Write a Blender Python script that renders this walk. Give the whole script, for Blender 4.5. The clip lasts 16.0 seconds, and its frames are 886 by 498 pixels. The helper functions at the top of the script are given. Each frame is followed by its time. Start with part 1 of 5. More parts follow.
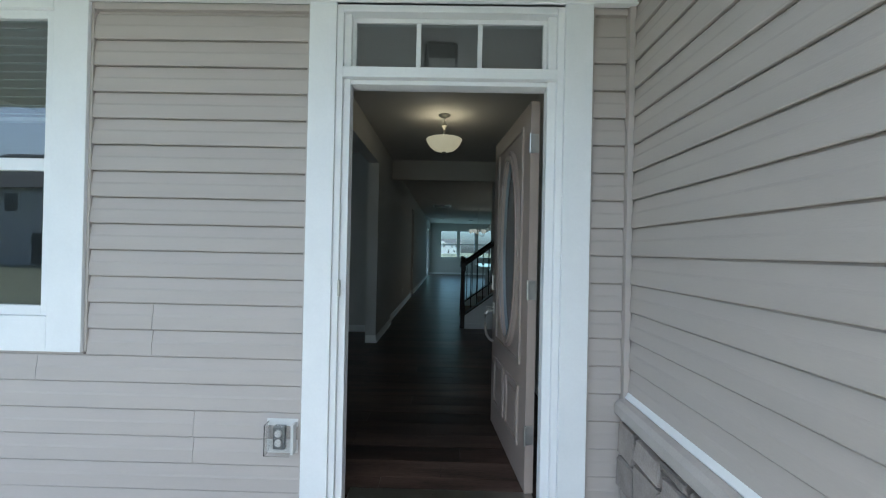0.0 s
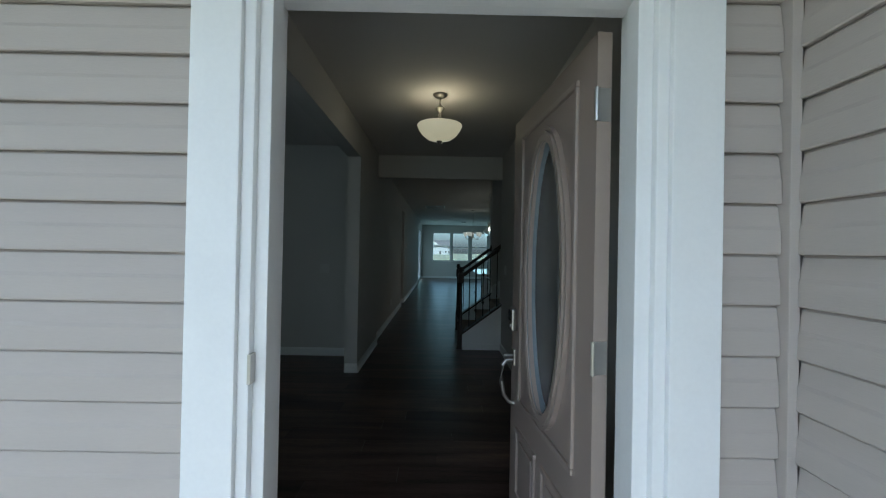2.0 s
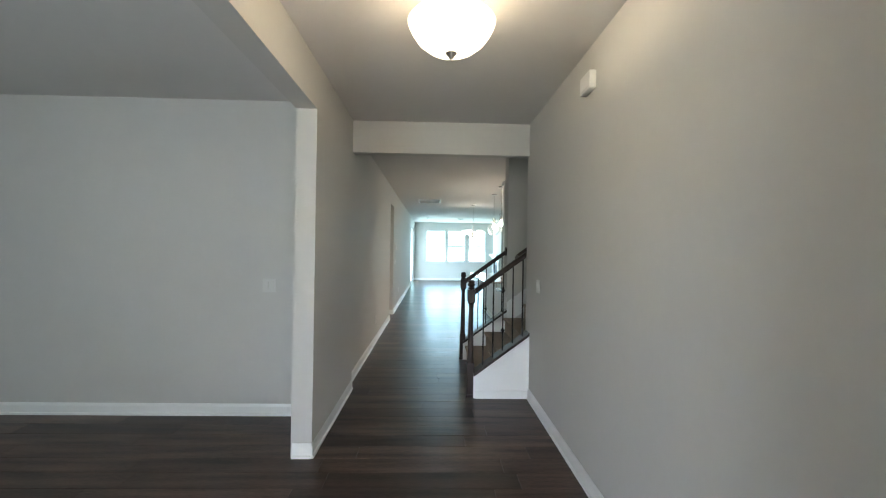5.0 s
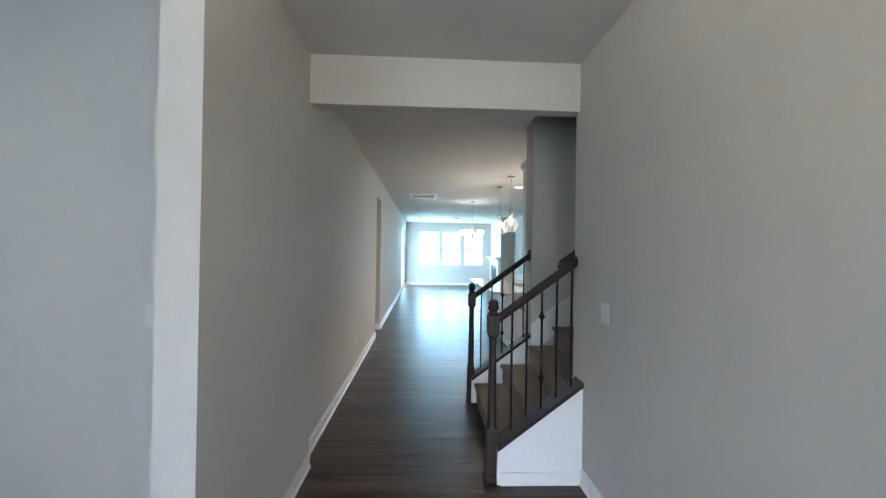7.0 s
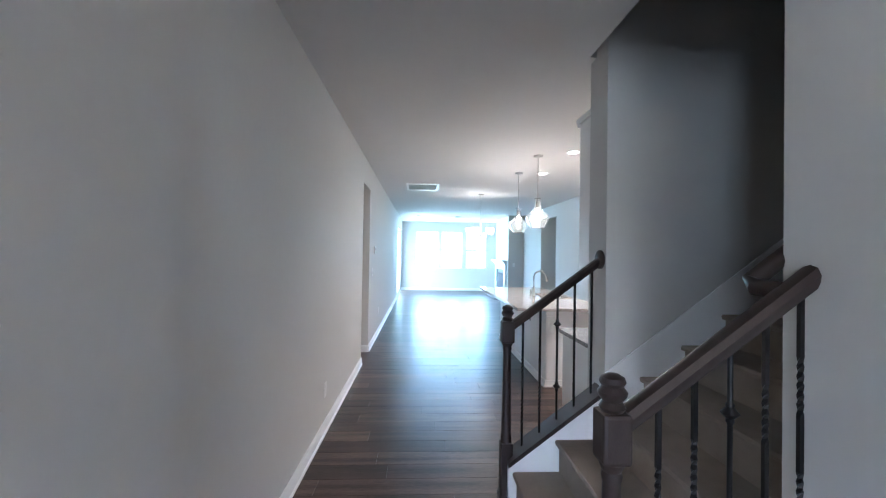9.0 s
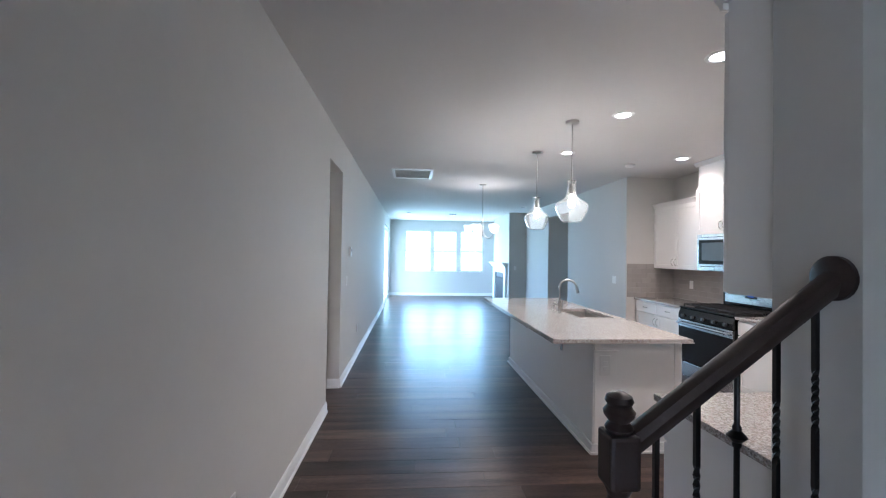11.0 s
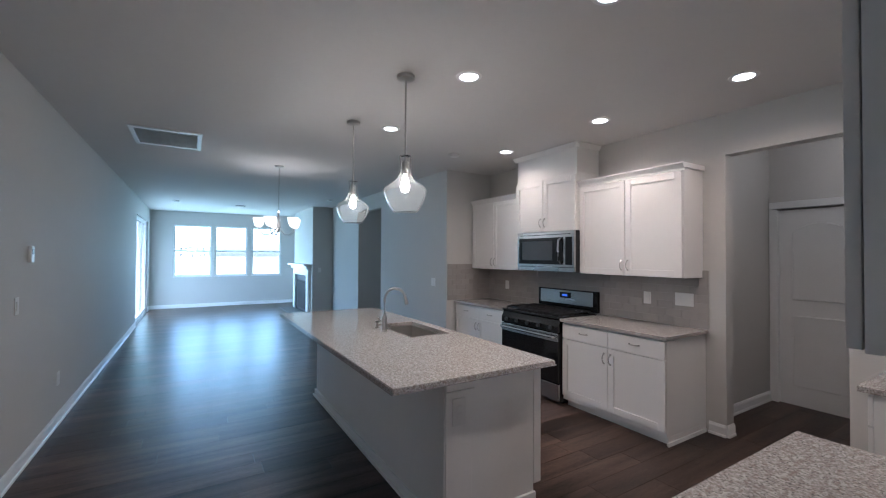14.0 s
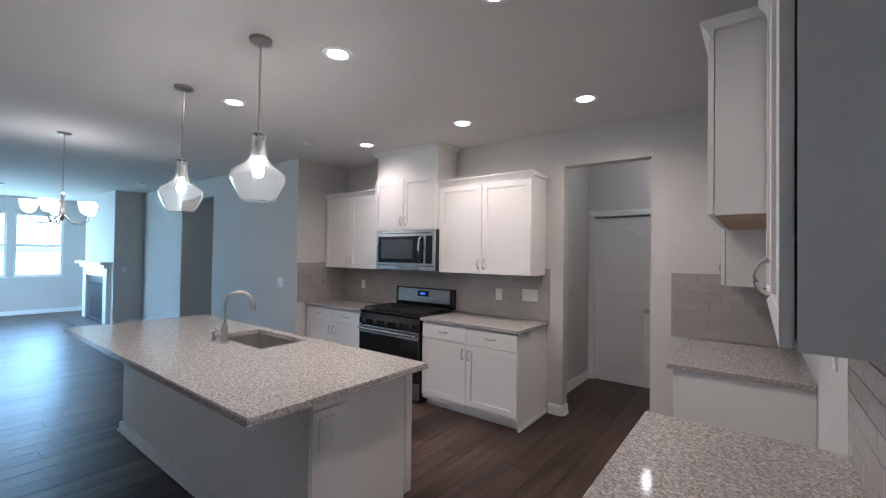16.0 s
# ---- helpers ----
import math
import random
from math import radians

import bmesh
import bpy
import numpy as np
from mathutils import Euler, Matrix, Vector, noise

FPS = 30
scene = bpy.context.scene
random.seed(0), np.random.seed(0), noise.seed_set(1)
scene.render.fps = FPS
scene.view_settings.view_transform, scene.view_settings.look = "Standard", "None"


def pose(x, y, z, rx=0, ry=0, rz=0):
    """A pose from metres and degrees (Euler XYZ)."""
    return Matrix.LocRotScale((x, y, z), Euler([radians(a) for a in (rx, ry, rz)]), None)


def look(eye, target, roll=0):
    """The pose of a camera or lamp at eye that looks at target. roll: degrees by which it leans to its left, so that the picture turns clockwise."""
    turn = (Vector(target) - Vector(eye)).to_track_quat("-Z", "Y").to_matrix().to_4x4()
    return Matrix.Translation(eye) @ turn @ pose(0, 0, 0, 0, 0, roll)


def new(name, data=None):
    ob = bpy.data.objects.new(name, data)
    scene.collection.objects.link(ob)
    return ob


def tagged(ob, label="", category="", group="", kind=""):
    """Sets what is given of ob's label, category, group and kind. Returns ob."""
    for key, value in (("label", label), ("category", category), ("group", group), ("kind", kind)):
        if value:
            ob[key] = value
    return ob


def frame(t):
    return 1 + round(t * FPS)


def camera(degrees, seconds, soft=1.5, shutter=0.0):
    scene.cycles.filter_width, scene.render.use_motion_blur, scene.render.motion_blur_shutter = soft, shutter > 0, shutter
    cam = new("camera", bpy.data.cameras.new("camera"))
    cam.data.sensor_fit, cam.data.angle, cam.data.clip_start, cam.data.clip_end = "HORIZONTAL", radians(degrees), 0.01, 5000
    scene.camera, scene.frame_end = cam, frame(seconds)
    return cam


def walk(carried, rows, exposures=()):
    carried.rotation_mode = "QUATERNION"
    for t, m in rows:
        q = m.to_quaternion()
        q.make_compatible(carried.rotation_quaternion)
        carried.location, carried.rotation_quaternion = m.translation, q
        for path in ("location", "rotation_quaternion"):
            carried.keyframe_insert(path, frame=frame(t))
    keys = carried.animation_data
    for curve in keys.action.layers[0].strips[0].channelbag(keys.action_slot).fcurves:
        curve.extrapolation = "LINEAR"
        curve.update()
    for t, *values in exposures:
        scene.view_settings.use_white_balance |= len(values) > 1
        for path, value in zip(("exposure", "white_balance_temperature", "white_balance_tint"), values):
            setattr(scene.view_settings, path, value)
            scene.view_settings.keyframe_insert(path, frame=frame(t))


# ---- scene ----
cam = camera(94.3, 16.0, soft=1.15)
PATH = [
    (0, (0.175, -0.043, 1.254), (0.147, 1.957, 1.263), 1.2),
    (0.5, (0.183, 0.139, 1.273), (0.163, 2.139, 1.284), 1.2),
    (1, (0.161, 0.382, 1.307), (0.148, 2.382, 1.317), 1.1),
    (1.5, (0.111, 0.617, 1.355), (0.114, 2.617, 1.365), 1.0),
    (2, (0.128, 0.862, 1.37), (0.140, 2.862, 1.383), 1.1),
    (2.5, (0.130, 1.172, 1.404), (0.149, 3.172, 1.406), 1.0),
    (3, (0.116, 1.450, 1.39), (0.140, 3.450, 1.402), 0.9),
    (3.5, (0.07, 1.745, 1.434), (0.091, 3.744, 1.433), 1.2),
    (4, (0.062, 2.005, 1.449), (0.088, 4.005, 1.446), 1.1),
    (6.5, (-0.025, 3.686, 1.467), (0.063, 5.684, 1.482), 0.9),
    (7, (-0.029, 4.056, 1.469), (0.063, 6.054, 1.482), 0.9),
    (7.5, (-0.04, 4.438, 1.48), (0.056, 6.435, 1.492), 0.9),
    (8, (-0.027, 4.85, 1.464), (0.073, 6.848, 1.483), 0.9),
    (8.5, (-0.059, 5.231, 1.477), (0.045, 7.229, 1.492), 0.9),
    (9, (-0.079, 5.651, 1.466), (0.028, 7.648, 1.489), 0.9),
    (9.5, (-0.086, 6.05, 1.464), (0.028, 8.047, 1.492), 0.9),
    (12, (-0.041, 7.701, 1.505), (0.236, 9.682, 1.531), 0.8),
    (12.5, (-0.02, 7.909, 1.5), (0.424, 9.859, 1.531), 0.6),
    (13, (0.058, 8.096, 1.508), (0.689, 9.994, 1.54), 0.6),
    (13.5, (0.126, 8.215, 1.508), (0.973, 10.026, 1.539), 0.6),
    (14, (0.173, 8.306, 1.515), (1.213, 10.014, 1.548), 0.3),
    (14.5, (0.191, 8.347, 1.51), (1.409, 9.933, 1.548), 0.7),
    (15, (0.174, 8.443, 1.51), (1.551, 9.892, 1.549), 0.7),
    (15.5, (0.151, 8.509, 1.494), (1.656, 9.826, 1.538), 0.4),
    (16, (0.184, 8.559, 1.516), (1.775, 9.772, 1.547), 0.8),
]
EXPOSURES = [(0, 1.6, 5650, -5), (2.85, 1.75, 5650, -5), (3.1, 3.2, 6000, 0), (3.5, 4.2, 6400, 2), (4.2, 4.9, 6400, 4), (6.5, 5.2, 6100, 8), (8, 5.55, 5430, 11), (9.5, 5.85, 5380, 14), (12, 4.85, 5300, 14), (13, 4.62, 5300, 14), (15, 4.35, 5300, 14), (16, 4.7, 5330, 14)]
walk(cam, [(t, look(eye, target, roll)) for t, eye, target, roll in PATH], EXPOSURES)

# ---- light ----
world = bpy.data.worlds.new("sky")
scene.world = world
world.use_nodes = True
wn = world.node_tree.nodes
sky = wn.new("ShaderNodeTexSky")
sky.sky_type, sky.sun_disc = "NISHITA", False
sky.sun_elevation, sky.sun_rotation = radians(66), radians(193)
sky.air_density, sky.dust_density = 0.7, 4.0
world.node_tree.links.new(sky.outputs[0], wn["Background"].inputs[0])
wn["Background"].inputs[1].default_value = 0.15

sun = new("sun", bpy.data.lights.new("sun", "SUN"))
sun.data.energy, sun.data.angle, sun.data.color = 1.1, radians(12), (1.0, 0.96, 0.9)
sun.matrix_world = look((0, 0, 30), (-3, 13, 0))


def window_lamp(place, target, w, h, watts, color):
    """Sky light that enters through one opening."""
    la = bpy.data.lights.new("window_light", "AREA")
    la.shape, la.size, la.size_y, la.energy, la.color = "RECTANGLE", w, h, watts, color
    ob = new("window_light", la)
    ob.matrix_world = look(place, target)
    return ob


COOL = (0.52, 0.87, 0.96)
for wx in (0.18, 1.165, 2.145):
    window_lamp((wx, 22.10, 1.62), (wx, 10, 1.5), 0.84, 1.4, 0.85, COOL)
window_lamp((-0.80, 20.3, 1.2), (5, 20.3, 1.0), 2.5, 2.2, 2.3, COOL)
window_lamp((-2.2, 2.14, 1.62), (-2.2, 6, 1.2), 0.8, 1.35, 1.0, (0.80, 0.93, 1.0))


def bulb(place, watts, color=(1.0, 0.83, 0.62), radius=0.03):
    la = bpy.data.lights.new("bulb", "POINT")
    la.energy, la.color, la.shadow_soft_size = watts, color, radius
    ob = new("bulb", la)
    ob.location = place
    return ob


def down_lamp(place, watts, color=(1.0, 0.775, 0.585)):
    la = bpy.data.lights.new("down_lamp", "SPOT")
    la.energy, la.color, la.shadow_soft_size, la.spot_size, la.spot_blend = watts, color, 0.06, radians(156), 0.85
    ob = new("down_lamp", la)
    ob.location = place
    return ob


# ---- materials ----
def mat(name, color, rough=0.6, metal=0.0, var=0.06, scale=3.0, bump=0.0, bump_scale=80.0, spec=0.5, coat=0.0,
        emit=None, emit_power=0.0, rand="", rand_amount=0.0, stretch=(1, 1, 1), aniso_grain=0.0):
    """A surface with broad and fine variation, in world metres."""
    m = bpy.data.materials.new(name)
    m.use_nodes = True
    n, l = m.node_tree.nodes, m.node_tree.links
    b = n["Principled BSDF"]
    geo = n.new("ShaderNodeNewGeometry")
    mp = n.new("ShaderNodeMapping")
    mp.inputs["Scale"].default_value = stretch
    l.new(geo.outputs["Position"], mp.inputs["Vector"])
    wide, fine = n.new("ShaderNodeTexNoise"), n.new("ShaderNodeTexNoise")
    wide.inputs["Scale"].default_value, fine.inputs["Scale"].default_value = scale, scale * 17
    wide.inputs["Detail"].default_value, fine.inputs["Detail"].default_value = 3, 4
    l.new(mp.outputs[0], wide.inputs["Vector"]), l.new(mp.outputs[0], fine.inputs["Vector"])
    add = n.new("ShaderNodeMath")
    add.operation = "MULTIPLY_ADD"
    add.inputs[1].default_value = 0.6
    l.new(fine.outputs[0], add.inputs[0]), l.new(wide.outputs[0], add.inputs[2])
    ramp = n.new("ShaderNodeMapRange")
    ramp.inputs["From Min"].default_value, ramp.inputs["From Max"].default_value = 0.5, 1.1
    ramp.inputs["To Min"].default_value, ramp.inputs["To Max"].default_value = 1 - var, 1 + var
    l.new(add.outputs[0], ramp.inputs[0])
    last = ramp.outputs[0]
    if rand:
        src = n.new("ShaderNodeObjectInfo").outputs["Random"] if rand == "object" else geo.outputs["Random Per Island"]
        r2 = n.new("ShaderNodeMapRange")
        r2.inputs["To Min"].default_value, r2.inputs["To Max"].default_value = 1 - rand_amount, 1 + rand_amount
        l.new(src, r2.inputs[0])
        mul = n.new("ShaderNodeMath")
        mul.operation = "MULTIPLY"
        l.new(last, mul.inputs[0]), l.new(r2.outputs[0], mul.inputs[1])
        last = mul.outputs[0]
    hue = n.new("ShaderNodeVectorMath")
    hue.operation = "SCALE"
    hue.inputs[0].default_value = color
    l.new(last, hue.inputs["Scale"])
    l.new(hue.outputs[0], b.inputs["Base Color"])
    b.inputs["Roughness"].default_value, b.inputs["Metallic"].default_value = rough, metal
    b.inputs["Specular IOR Level"].default_value, b.inputs["Coat Weight"].default_value = spec, coat
    rr = n.new("ShaderNodeMapRange")
    rr.inputs["To Min"].default_value, rr.inputs["To Max"].default_value = max(0.02, rough - 0.06), min(1, rough + 0.06)
    l.new(wide.outputs[0], rr.inputs[0]), l.new(rr.outputs[0], b.inputs["Roughness"])
    if bump:
        g = n.new("ShaderNodeTexNoise")
        g.inputs["Scale"].default_value, g.inputs["Detail"].default_value = bump_scale, 3
        l.new(mp.outputs[0], g.inputs["Vector"])
        bp = n.new("ShaderNodeBump")
        bp.inputs["Strength"].default_value, bp.inputs["Distance"].default_value = bump, 0.004
        l.new(g.outputs[0], bp.inputs["Height"]), l.new(bp.outputs[0], b.inputs["Normal"])
    if emit:
        b.inputs["Emission Color"].default_value, b.inputs["Emission Strength"].default_value = (*emit, 1), emit_power
    return m


def glass(name, tint=(1, 1, 1), rough=0.0, ior=1.45):
    m = bpy.data.materials.new(name)
    m.use_nodes = True
    b = m.node_tree.nodes["Principled BSDF"]
    b.inputs["Base Color"].default_value = (*tint, 1)
    b.inputs["Transmission Weight"].default_value, b.inputs["Roughness"].default_value, b.inputs["IOR"].default_value = 1, rough, ior
    return m


def granite_mat():
    m = mat("granite", (0.42, 0.39, 0.37), 0.09, var=0.12, scale=6, spec=0.6)
    n, l = m.node_tree.nodes, m.node_tree.links
    b = n["Principled BSDF"]
    geo = n.new("ShaderNodeNewGeometry")
    spots = []
    for s, lo, hi in ((105, 0.40, 0.64), (150, 0.53, 0.68), (60, 0.50, 0.70)):
        t = n.new("ShaderNodeTexNoise")
        t.inputs["Scale"].default_value, t.inputs["Detail"].default_value = s, 2.5
        l.new(geo.outputs["Position"], t.inputs["Vector"])
        r = n.new("ShaderNodeMapRange")
        r.inputs["From Min"].default_value, r.inputs["From Max"].default_value = lo, hi
        l.new(t.outputs[0], r.inputs[0])
        spots.append(r.outputs[0])
    col = None
    for fac, c in zip(spots, ((0.58, 0.56, 0.54), (0.14, 0.13, 0.125), (0.29, 0.24, 0.215))):
        mx = n.new("ShaderNodeMix")
        mx.data_type = "RGBA"
        l.new(fac, mx.inputs[0])
        if col is None:
            mx.inputs[6].default_value = (0.36, 0.335, 0.315, 1)
        else:
            l.new(col, mx.inputs[6])
        mx.inputs[7].default_value = (*c, 1)
        col = mx.outputs[2]
    l.new(col, b.inputs["Base Color"])
    return m


WALL = mat("wall_paint", (0.56, 0.545, 0.52), 0.75, var=0.02, scale=1.5, bump=0.08, bump_scale=300)
CEIL = mat("ceiling_paint", (0.62, 0.60, 0.58), 0.9, var=0.02, scale=1.2, bump=0.25, bump_scale=140)
TRIM = mat("white_trim_paint", (0.80, 0.80, 0.79), 0.4, var=0.02, scale=4)
PVC = mat("exterior_white_trim", (0.86, 0.86, 0.86), 0.45, var=0.03, scale=5, bump=0.04, bump_scale=120)
SIDING = mat("beige_vinyl_siding", (0.47, 0.42, 0.385), 0.55, var=0.035, scale=2.5, bump=0.12, bump_scale=60, stretch=(1, 1, 6), rand="object", rand_amount=0.02)
DOORPAINT = mat("taupe_door_paint", (0.355, 0.288, 0.247), 0.35, var=0.03, scale=4, bump=0.05, bump_scale=100)
CAB = mat("cabinet_white_paint", (0.80, 0.78, 0.755), 0.35, var=0.015, scale=3)
ISLAND = mat("island_panel_paint", (0.78, 0.765, 0.745), 0.45, var=0.02, scale=2)
PLANK = mat("dark_plank", (0.062, 0.040, 0.031), 0.33, spec=0.24, var=1.0, scale=1.7, bump=0.12, bump_scale=30, stretch=(0.7, 7, 1), rand="object", rand_amount=0.45)
PLANK_FAR = mat("dark_plank_far", (0.062, 0.040, 0.031), 0.33, spec=0.24, var=1.0, scale=1.7, bump=0.12, bump_scale=30, stretch=(0.7, 7, 1), rand="island", rand_amount=0.45)
SUBFLOOR = mat("subfloor", (0.03, 0.022, 0.02), 0.7)
CARPET = mat("beige_carpet", (0.27, 0.22, 0.175), 0.95, var=0.12, scale=9, bump=0.8, bump_scale=400)
DARKWOOD = mat("dark_stained_wood", (0.036, 0.025, 0.022), 0.42, var=0.25, scale=6, stretch=(3, 1, 1), coat=0.04, spec=0.3)
IRON = mat("black_iron", (0.015, 0.014, 0.014), 0.42, metal=0.6, var=0.1)
NICKEL = mat("brushed_nickel", (0.50, 0.48, 0.45), 0.3, metal=1.0, var=0.06, scale=12)
STEEL = mat("stainless_steel", (0.52, 0.52, 0.52), 0.26, metal=1.0, var=0.02, scale=2, stretch=(1, 1, 3))
BLACKGLOSS = mat("black_enamel", (0.012, 0.012, 0.013), 0.12, var=0.1)
BLACKMATTE = mat("cast_iron_grate", (0.02, 0.02, 0.02), 0.6, bump=0.3, bump_scale=200)
PLASTIC = mat("white_plastic", (0.72, 0.71, 0.69), 0.35, var=0.01)
OFFWHITE = mat("off_white_plastic", (0.60, 0.59, 0.565), 0.45, var=0.01)
# opaque blue-grey: the outdoor reflection on the bevelled edge, put into the colour
BEVEL_REFLECTION = mat("bevel_edge_reflection", (0.20, 0.235, 0.26), 0.2, var=0.03, spec=0.5)
GREYPLASTIC = mat("grey_plastic", (0.22, 0.22, 0.22), 0.4)
CLEARPLASTIC = glass("clear_plastic_cover", (0.92, 0.92, 0.92), 0.08, 1.3)
TILE = mat("grey_glazed_tile", (0.36, 0.335, 0.315), 0.08, var=0.03, scale=5, rand="object", rand_amount=0.05, bump=0.03, bump_scale=25)
GROUT = mat("grout", (0.41, 0.385, 0.365), 0.9)
GRANITE = granite_mat()
SINKSTEEL = mat("sink_steel", (0.55, 0.54, 0.52), 0.38, metal=1.0, var=0.08, scale=8)
PANE_FRONT = glass("reflective_window_glass", (0.75, 0.80, 0.80), 0.0, 1.75)
PANE = glass("window_glass", (0.66, 0.76, 0.78), 0.0, 1.3)
FROST = glass("frosted_door_glass", (0.92, 0.95, 0.96), 0.5, 1.25)
CLEAR = glass("clear_lamp_glass", (0.98, 0.98, 0.97), 0.04, 1.18)
CLEAR.node_tree.nodes["Principled BSDF"].inputs["Transmission Weight"].default_value = 0.985
OPAL = mat("opal_lamp_glass", (0.85, 0.80, 0.70), 0.3, emit=(1.0, 0.80, 0.52), emit_power=0.12, var=0.05, scale=8)
OPAL2 = mat("white_shade_glass", (0.85, 0.85, 0.83), 0.3, emit=(1.0, 0.93, 0.82), emit_power=0.11)
FILAMENT = mat("lit_bulb", (1, 0.95, 0.85), 0.3, emit=(1.0, 0.90, 0.74), emit_power=1.6)
CANLIGHT = mat("lit_can_lens", (1, 1, 1), 0.4, emit=(1.0, 0.95, 0.88), emit_power=0.6)
DISPLAY = mat("blue_display", (0.02, 0.03, 0.08), 0.2, emit=(0.10, 0.25, 1.0), emit_power=0.03)
STONE = mat("cast_stone_veneer", (0.30, 0.26, 0.235), 0.85, var=0.3, scale=9, bump=0.9, bump_scale=35, rand="object", rand_amount=0.22)
LEDGE = mat("cast_ledge", (0.46, 0.42, 0.39), 0.8, var=0.08, scale=8, bump=0.3, bump_scale=60)
MORTAR = mat("mortar", (0.30, 0.28, 0.26), 0.95, bump=0.5)
CONCRETE = mat("concrete", (0.36, 0.35, 0.33), 0.9, var=0.12, scale=3, bump=0.4)
GRASS = mat("grass", (0.15, 0.16, 0.11), 0.95, var=0.4, scale=1.1, bump=0.8, bump_scale=30)
ROOF = mat("grey_shingle", (0.09, 0.09, 0.095), 0.9, var=0.25, scale=4)
HOUSESIDING = mat("pale_house_siding", (0.50, 0.50, 0.50), 0.7, var=0.06)
DARKGLASS = mat("dark_window", (0.03, 0.035, 0.04), 0.08)
BLIND = mat("window_blind", (0.74, 0.76, 0.75), 0.6)
WOODUNDER = mat("raw_cabinet_underside", (0.45, 0.30, 0.20), 0.6, var=0.1)
DARK = mat("dark_firebox", (0.02, 0.021, 0.023), 0.5)
SLATE = mat("dark_slate", (0.05, 0.05, 0.055), 0.35, var=0.15)


# ---- building tools ----
def box(bm, x0, x1, y0, y1, z0, z1, bevel=0.0):
    r = bmesh.ops.create_cube(bm, size=1)
    bmesh.ops.scale(bm, vec=(x1 - x0, y1 - y0, z1 - z0), verts=r["verts"])
    bmesh.ops.translate(bm, vec=((x0 + x1) / 2, (y0 + y1) / 2, (z0 + z1) / 2), verts=r["verts"])
    if bevel:
        es = {e for v in r["verts"] for e in v.link_edges}
        bmesh.ops.bevel(bm, geom=list(es), offset=bevel, segments=2, affect="EDGES", profile=0.6)
    return bm


def boxm(*args, bevel=0.0):
    return box(bmesh.new(), *args, bevel=bevel)


def tube(bm, pts, r, seg=10, caps=True):
    """A round bar along a line of points; r may be a number or one radius a point."""
    pts = [Vector(p) for p in pts]
    rs = r if isinstance(r, (list, tuple)) else [r] * len(pts)
    rings = []
    for i, p in enumerate(pts):
        d = (pts[min(i + 1, len(pts) - 1)] - pts[max(i - 1, 0)]).normalized()
        q = d.to_track_quat("Z", "Y")
        rings.append([bm.verts.new(p + q @ Vector((rs[i] * math.cos(a), rs[i] * math.sin(a), 0)))
                      for a in (2 * math.pi * k / seg for k in range(seg))])
    for a, b in zip(rings, rings[1:]):
        for k in range(seg):
            bm.faces.new((a[k], a[(k + 1) % seg], b[(k + 1) % seg], b[k]))
    if caps:
        bm.faces.new(rings[0][::-1]), bm.faces.new(rings[-1])
    return bm


def lathe(bm, profile, cx=0, cy=0, seg=24, square=False):
    """Turns a profile of (radius, z) round the vertical line at cx, cy."""
    rings = []
    for r, z in profile:
        rings.append([bm.verts.new((cx + r * math.cos(a), cy + r * math.sin(a), z)) for a in (2 * math.pi * (k + 0.5) / seg for k in range(seg))])
    for a, b in zip(rings, rings[1:]):
        for k in range(seg):
            bm.faces.new((a[k], a[(k + 1) % seg], b[(k + 1) % seg], b[k]))
    if profile[0][0] > 0.0005:
        bm.faces.new(rings[0][::-1])
    if profile[-1][0] > 0.0005:
        bm.faces.new(rings[-1])
    return bm


def prism(bm, outline, axis, a0, a1):
    """Extrudes a closed outline of (u, v) along x (u=y, v=z), y (u=x, v=z) or z (u=x, v=y)."""
    at = {"x": lambda u, v, a: (a, u, v), "y": lambda u, v, a: (u, a, v), "z": lambda u, v, a: (u, v, a)}[axis]
    p = [bm.verts.new(at(u, v, a0)) for u, v in outline]
    q = [bm.verts.new(at(u, v, a1)) for u, v in outline]
    k = len(outline)
    bm.faces.new(p[::-1]), bm.faces.new(q)
    for i in range(k):
        bm.faces.new((p[i], p[(i + 1) % k], q[(i + 1) % k], q[i]))
    return bm


def mesh_of(name, bm, material, smooth=False):
    bmesh.ops.recalc_face_normals(bm, faces=bm.faces)
    me = bpy.data.meshes.new(name)
    bm.to_mesh(me)
    bm.free()
    me.materials.append(material)
    if smooth:
        me.polygons.foreach_set("use_smooth", [True] * len(me.polygons))
        me.set_sharp_from_angle(angle=radians(38))
    return me


def part(name, bm, material, parent, label="", smooth=False):
    ob = new(name, mesh_of(name, bm, material, smooth))
    ob.parent = parent
    if label:
        tagged(ob, label)
    return ob


def thing(name, m, label, category, group="", kind=""):
    ob = new(name)
    ob.empty_display_size = 0.1
    ob.matrix_basis = m
    return tagged(ob, label, category, group, kind)


def solid(name, bm, material, label, category, kind="structure", smooth=False):
    return tagged(new(name, mesh_of(name, bm, material, smooth)), label, category, "", kind)


def wall_bm(axis, c0, c1, a0, a1, z0, z1, openings=()):
    """A wall that runs along x or y from a0 to a1, between c0 and c1, with openings (from, to, low, high)."""
    bm = bmesh.new()

    def put(u0, u1, w0, w1):
        if u1 - u0 > 1e-4 and w1 - w0 > 1e-4:
            box(bm, *((u0, u1, c0, c1) if axis == "x" else (c0, c1, u0, u1)), w0, w1)
    at = a0
    for o0, o1, l, h in sorted(openings):
        put(at, o0, z0, z1), put(o0, o1, z0, l), put(o0, o1, h, z1)
        at = o1
    put(at, a1, z0, z1)
    return bm


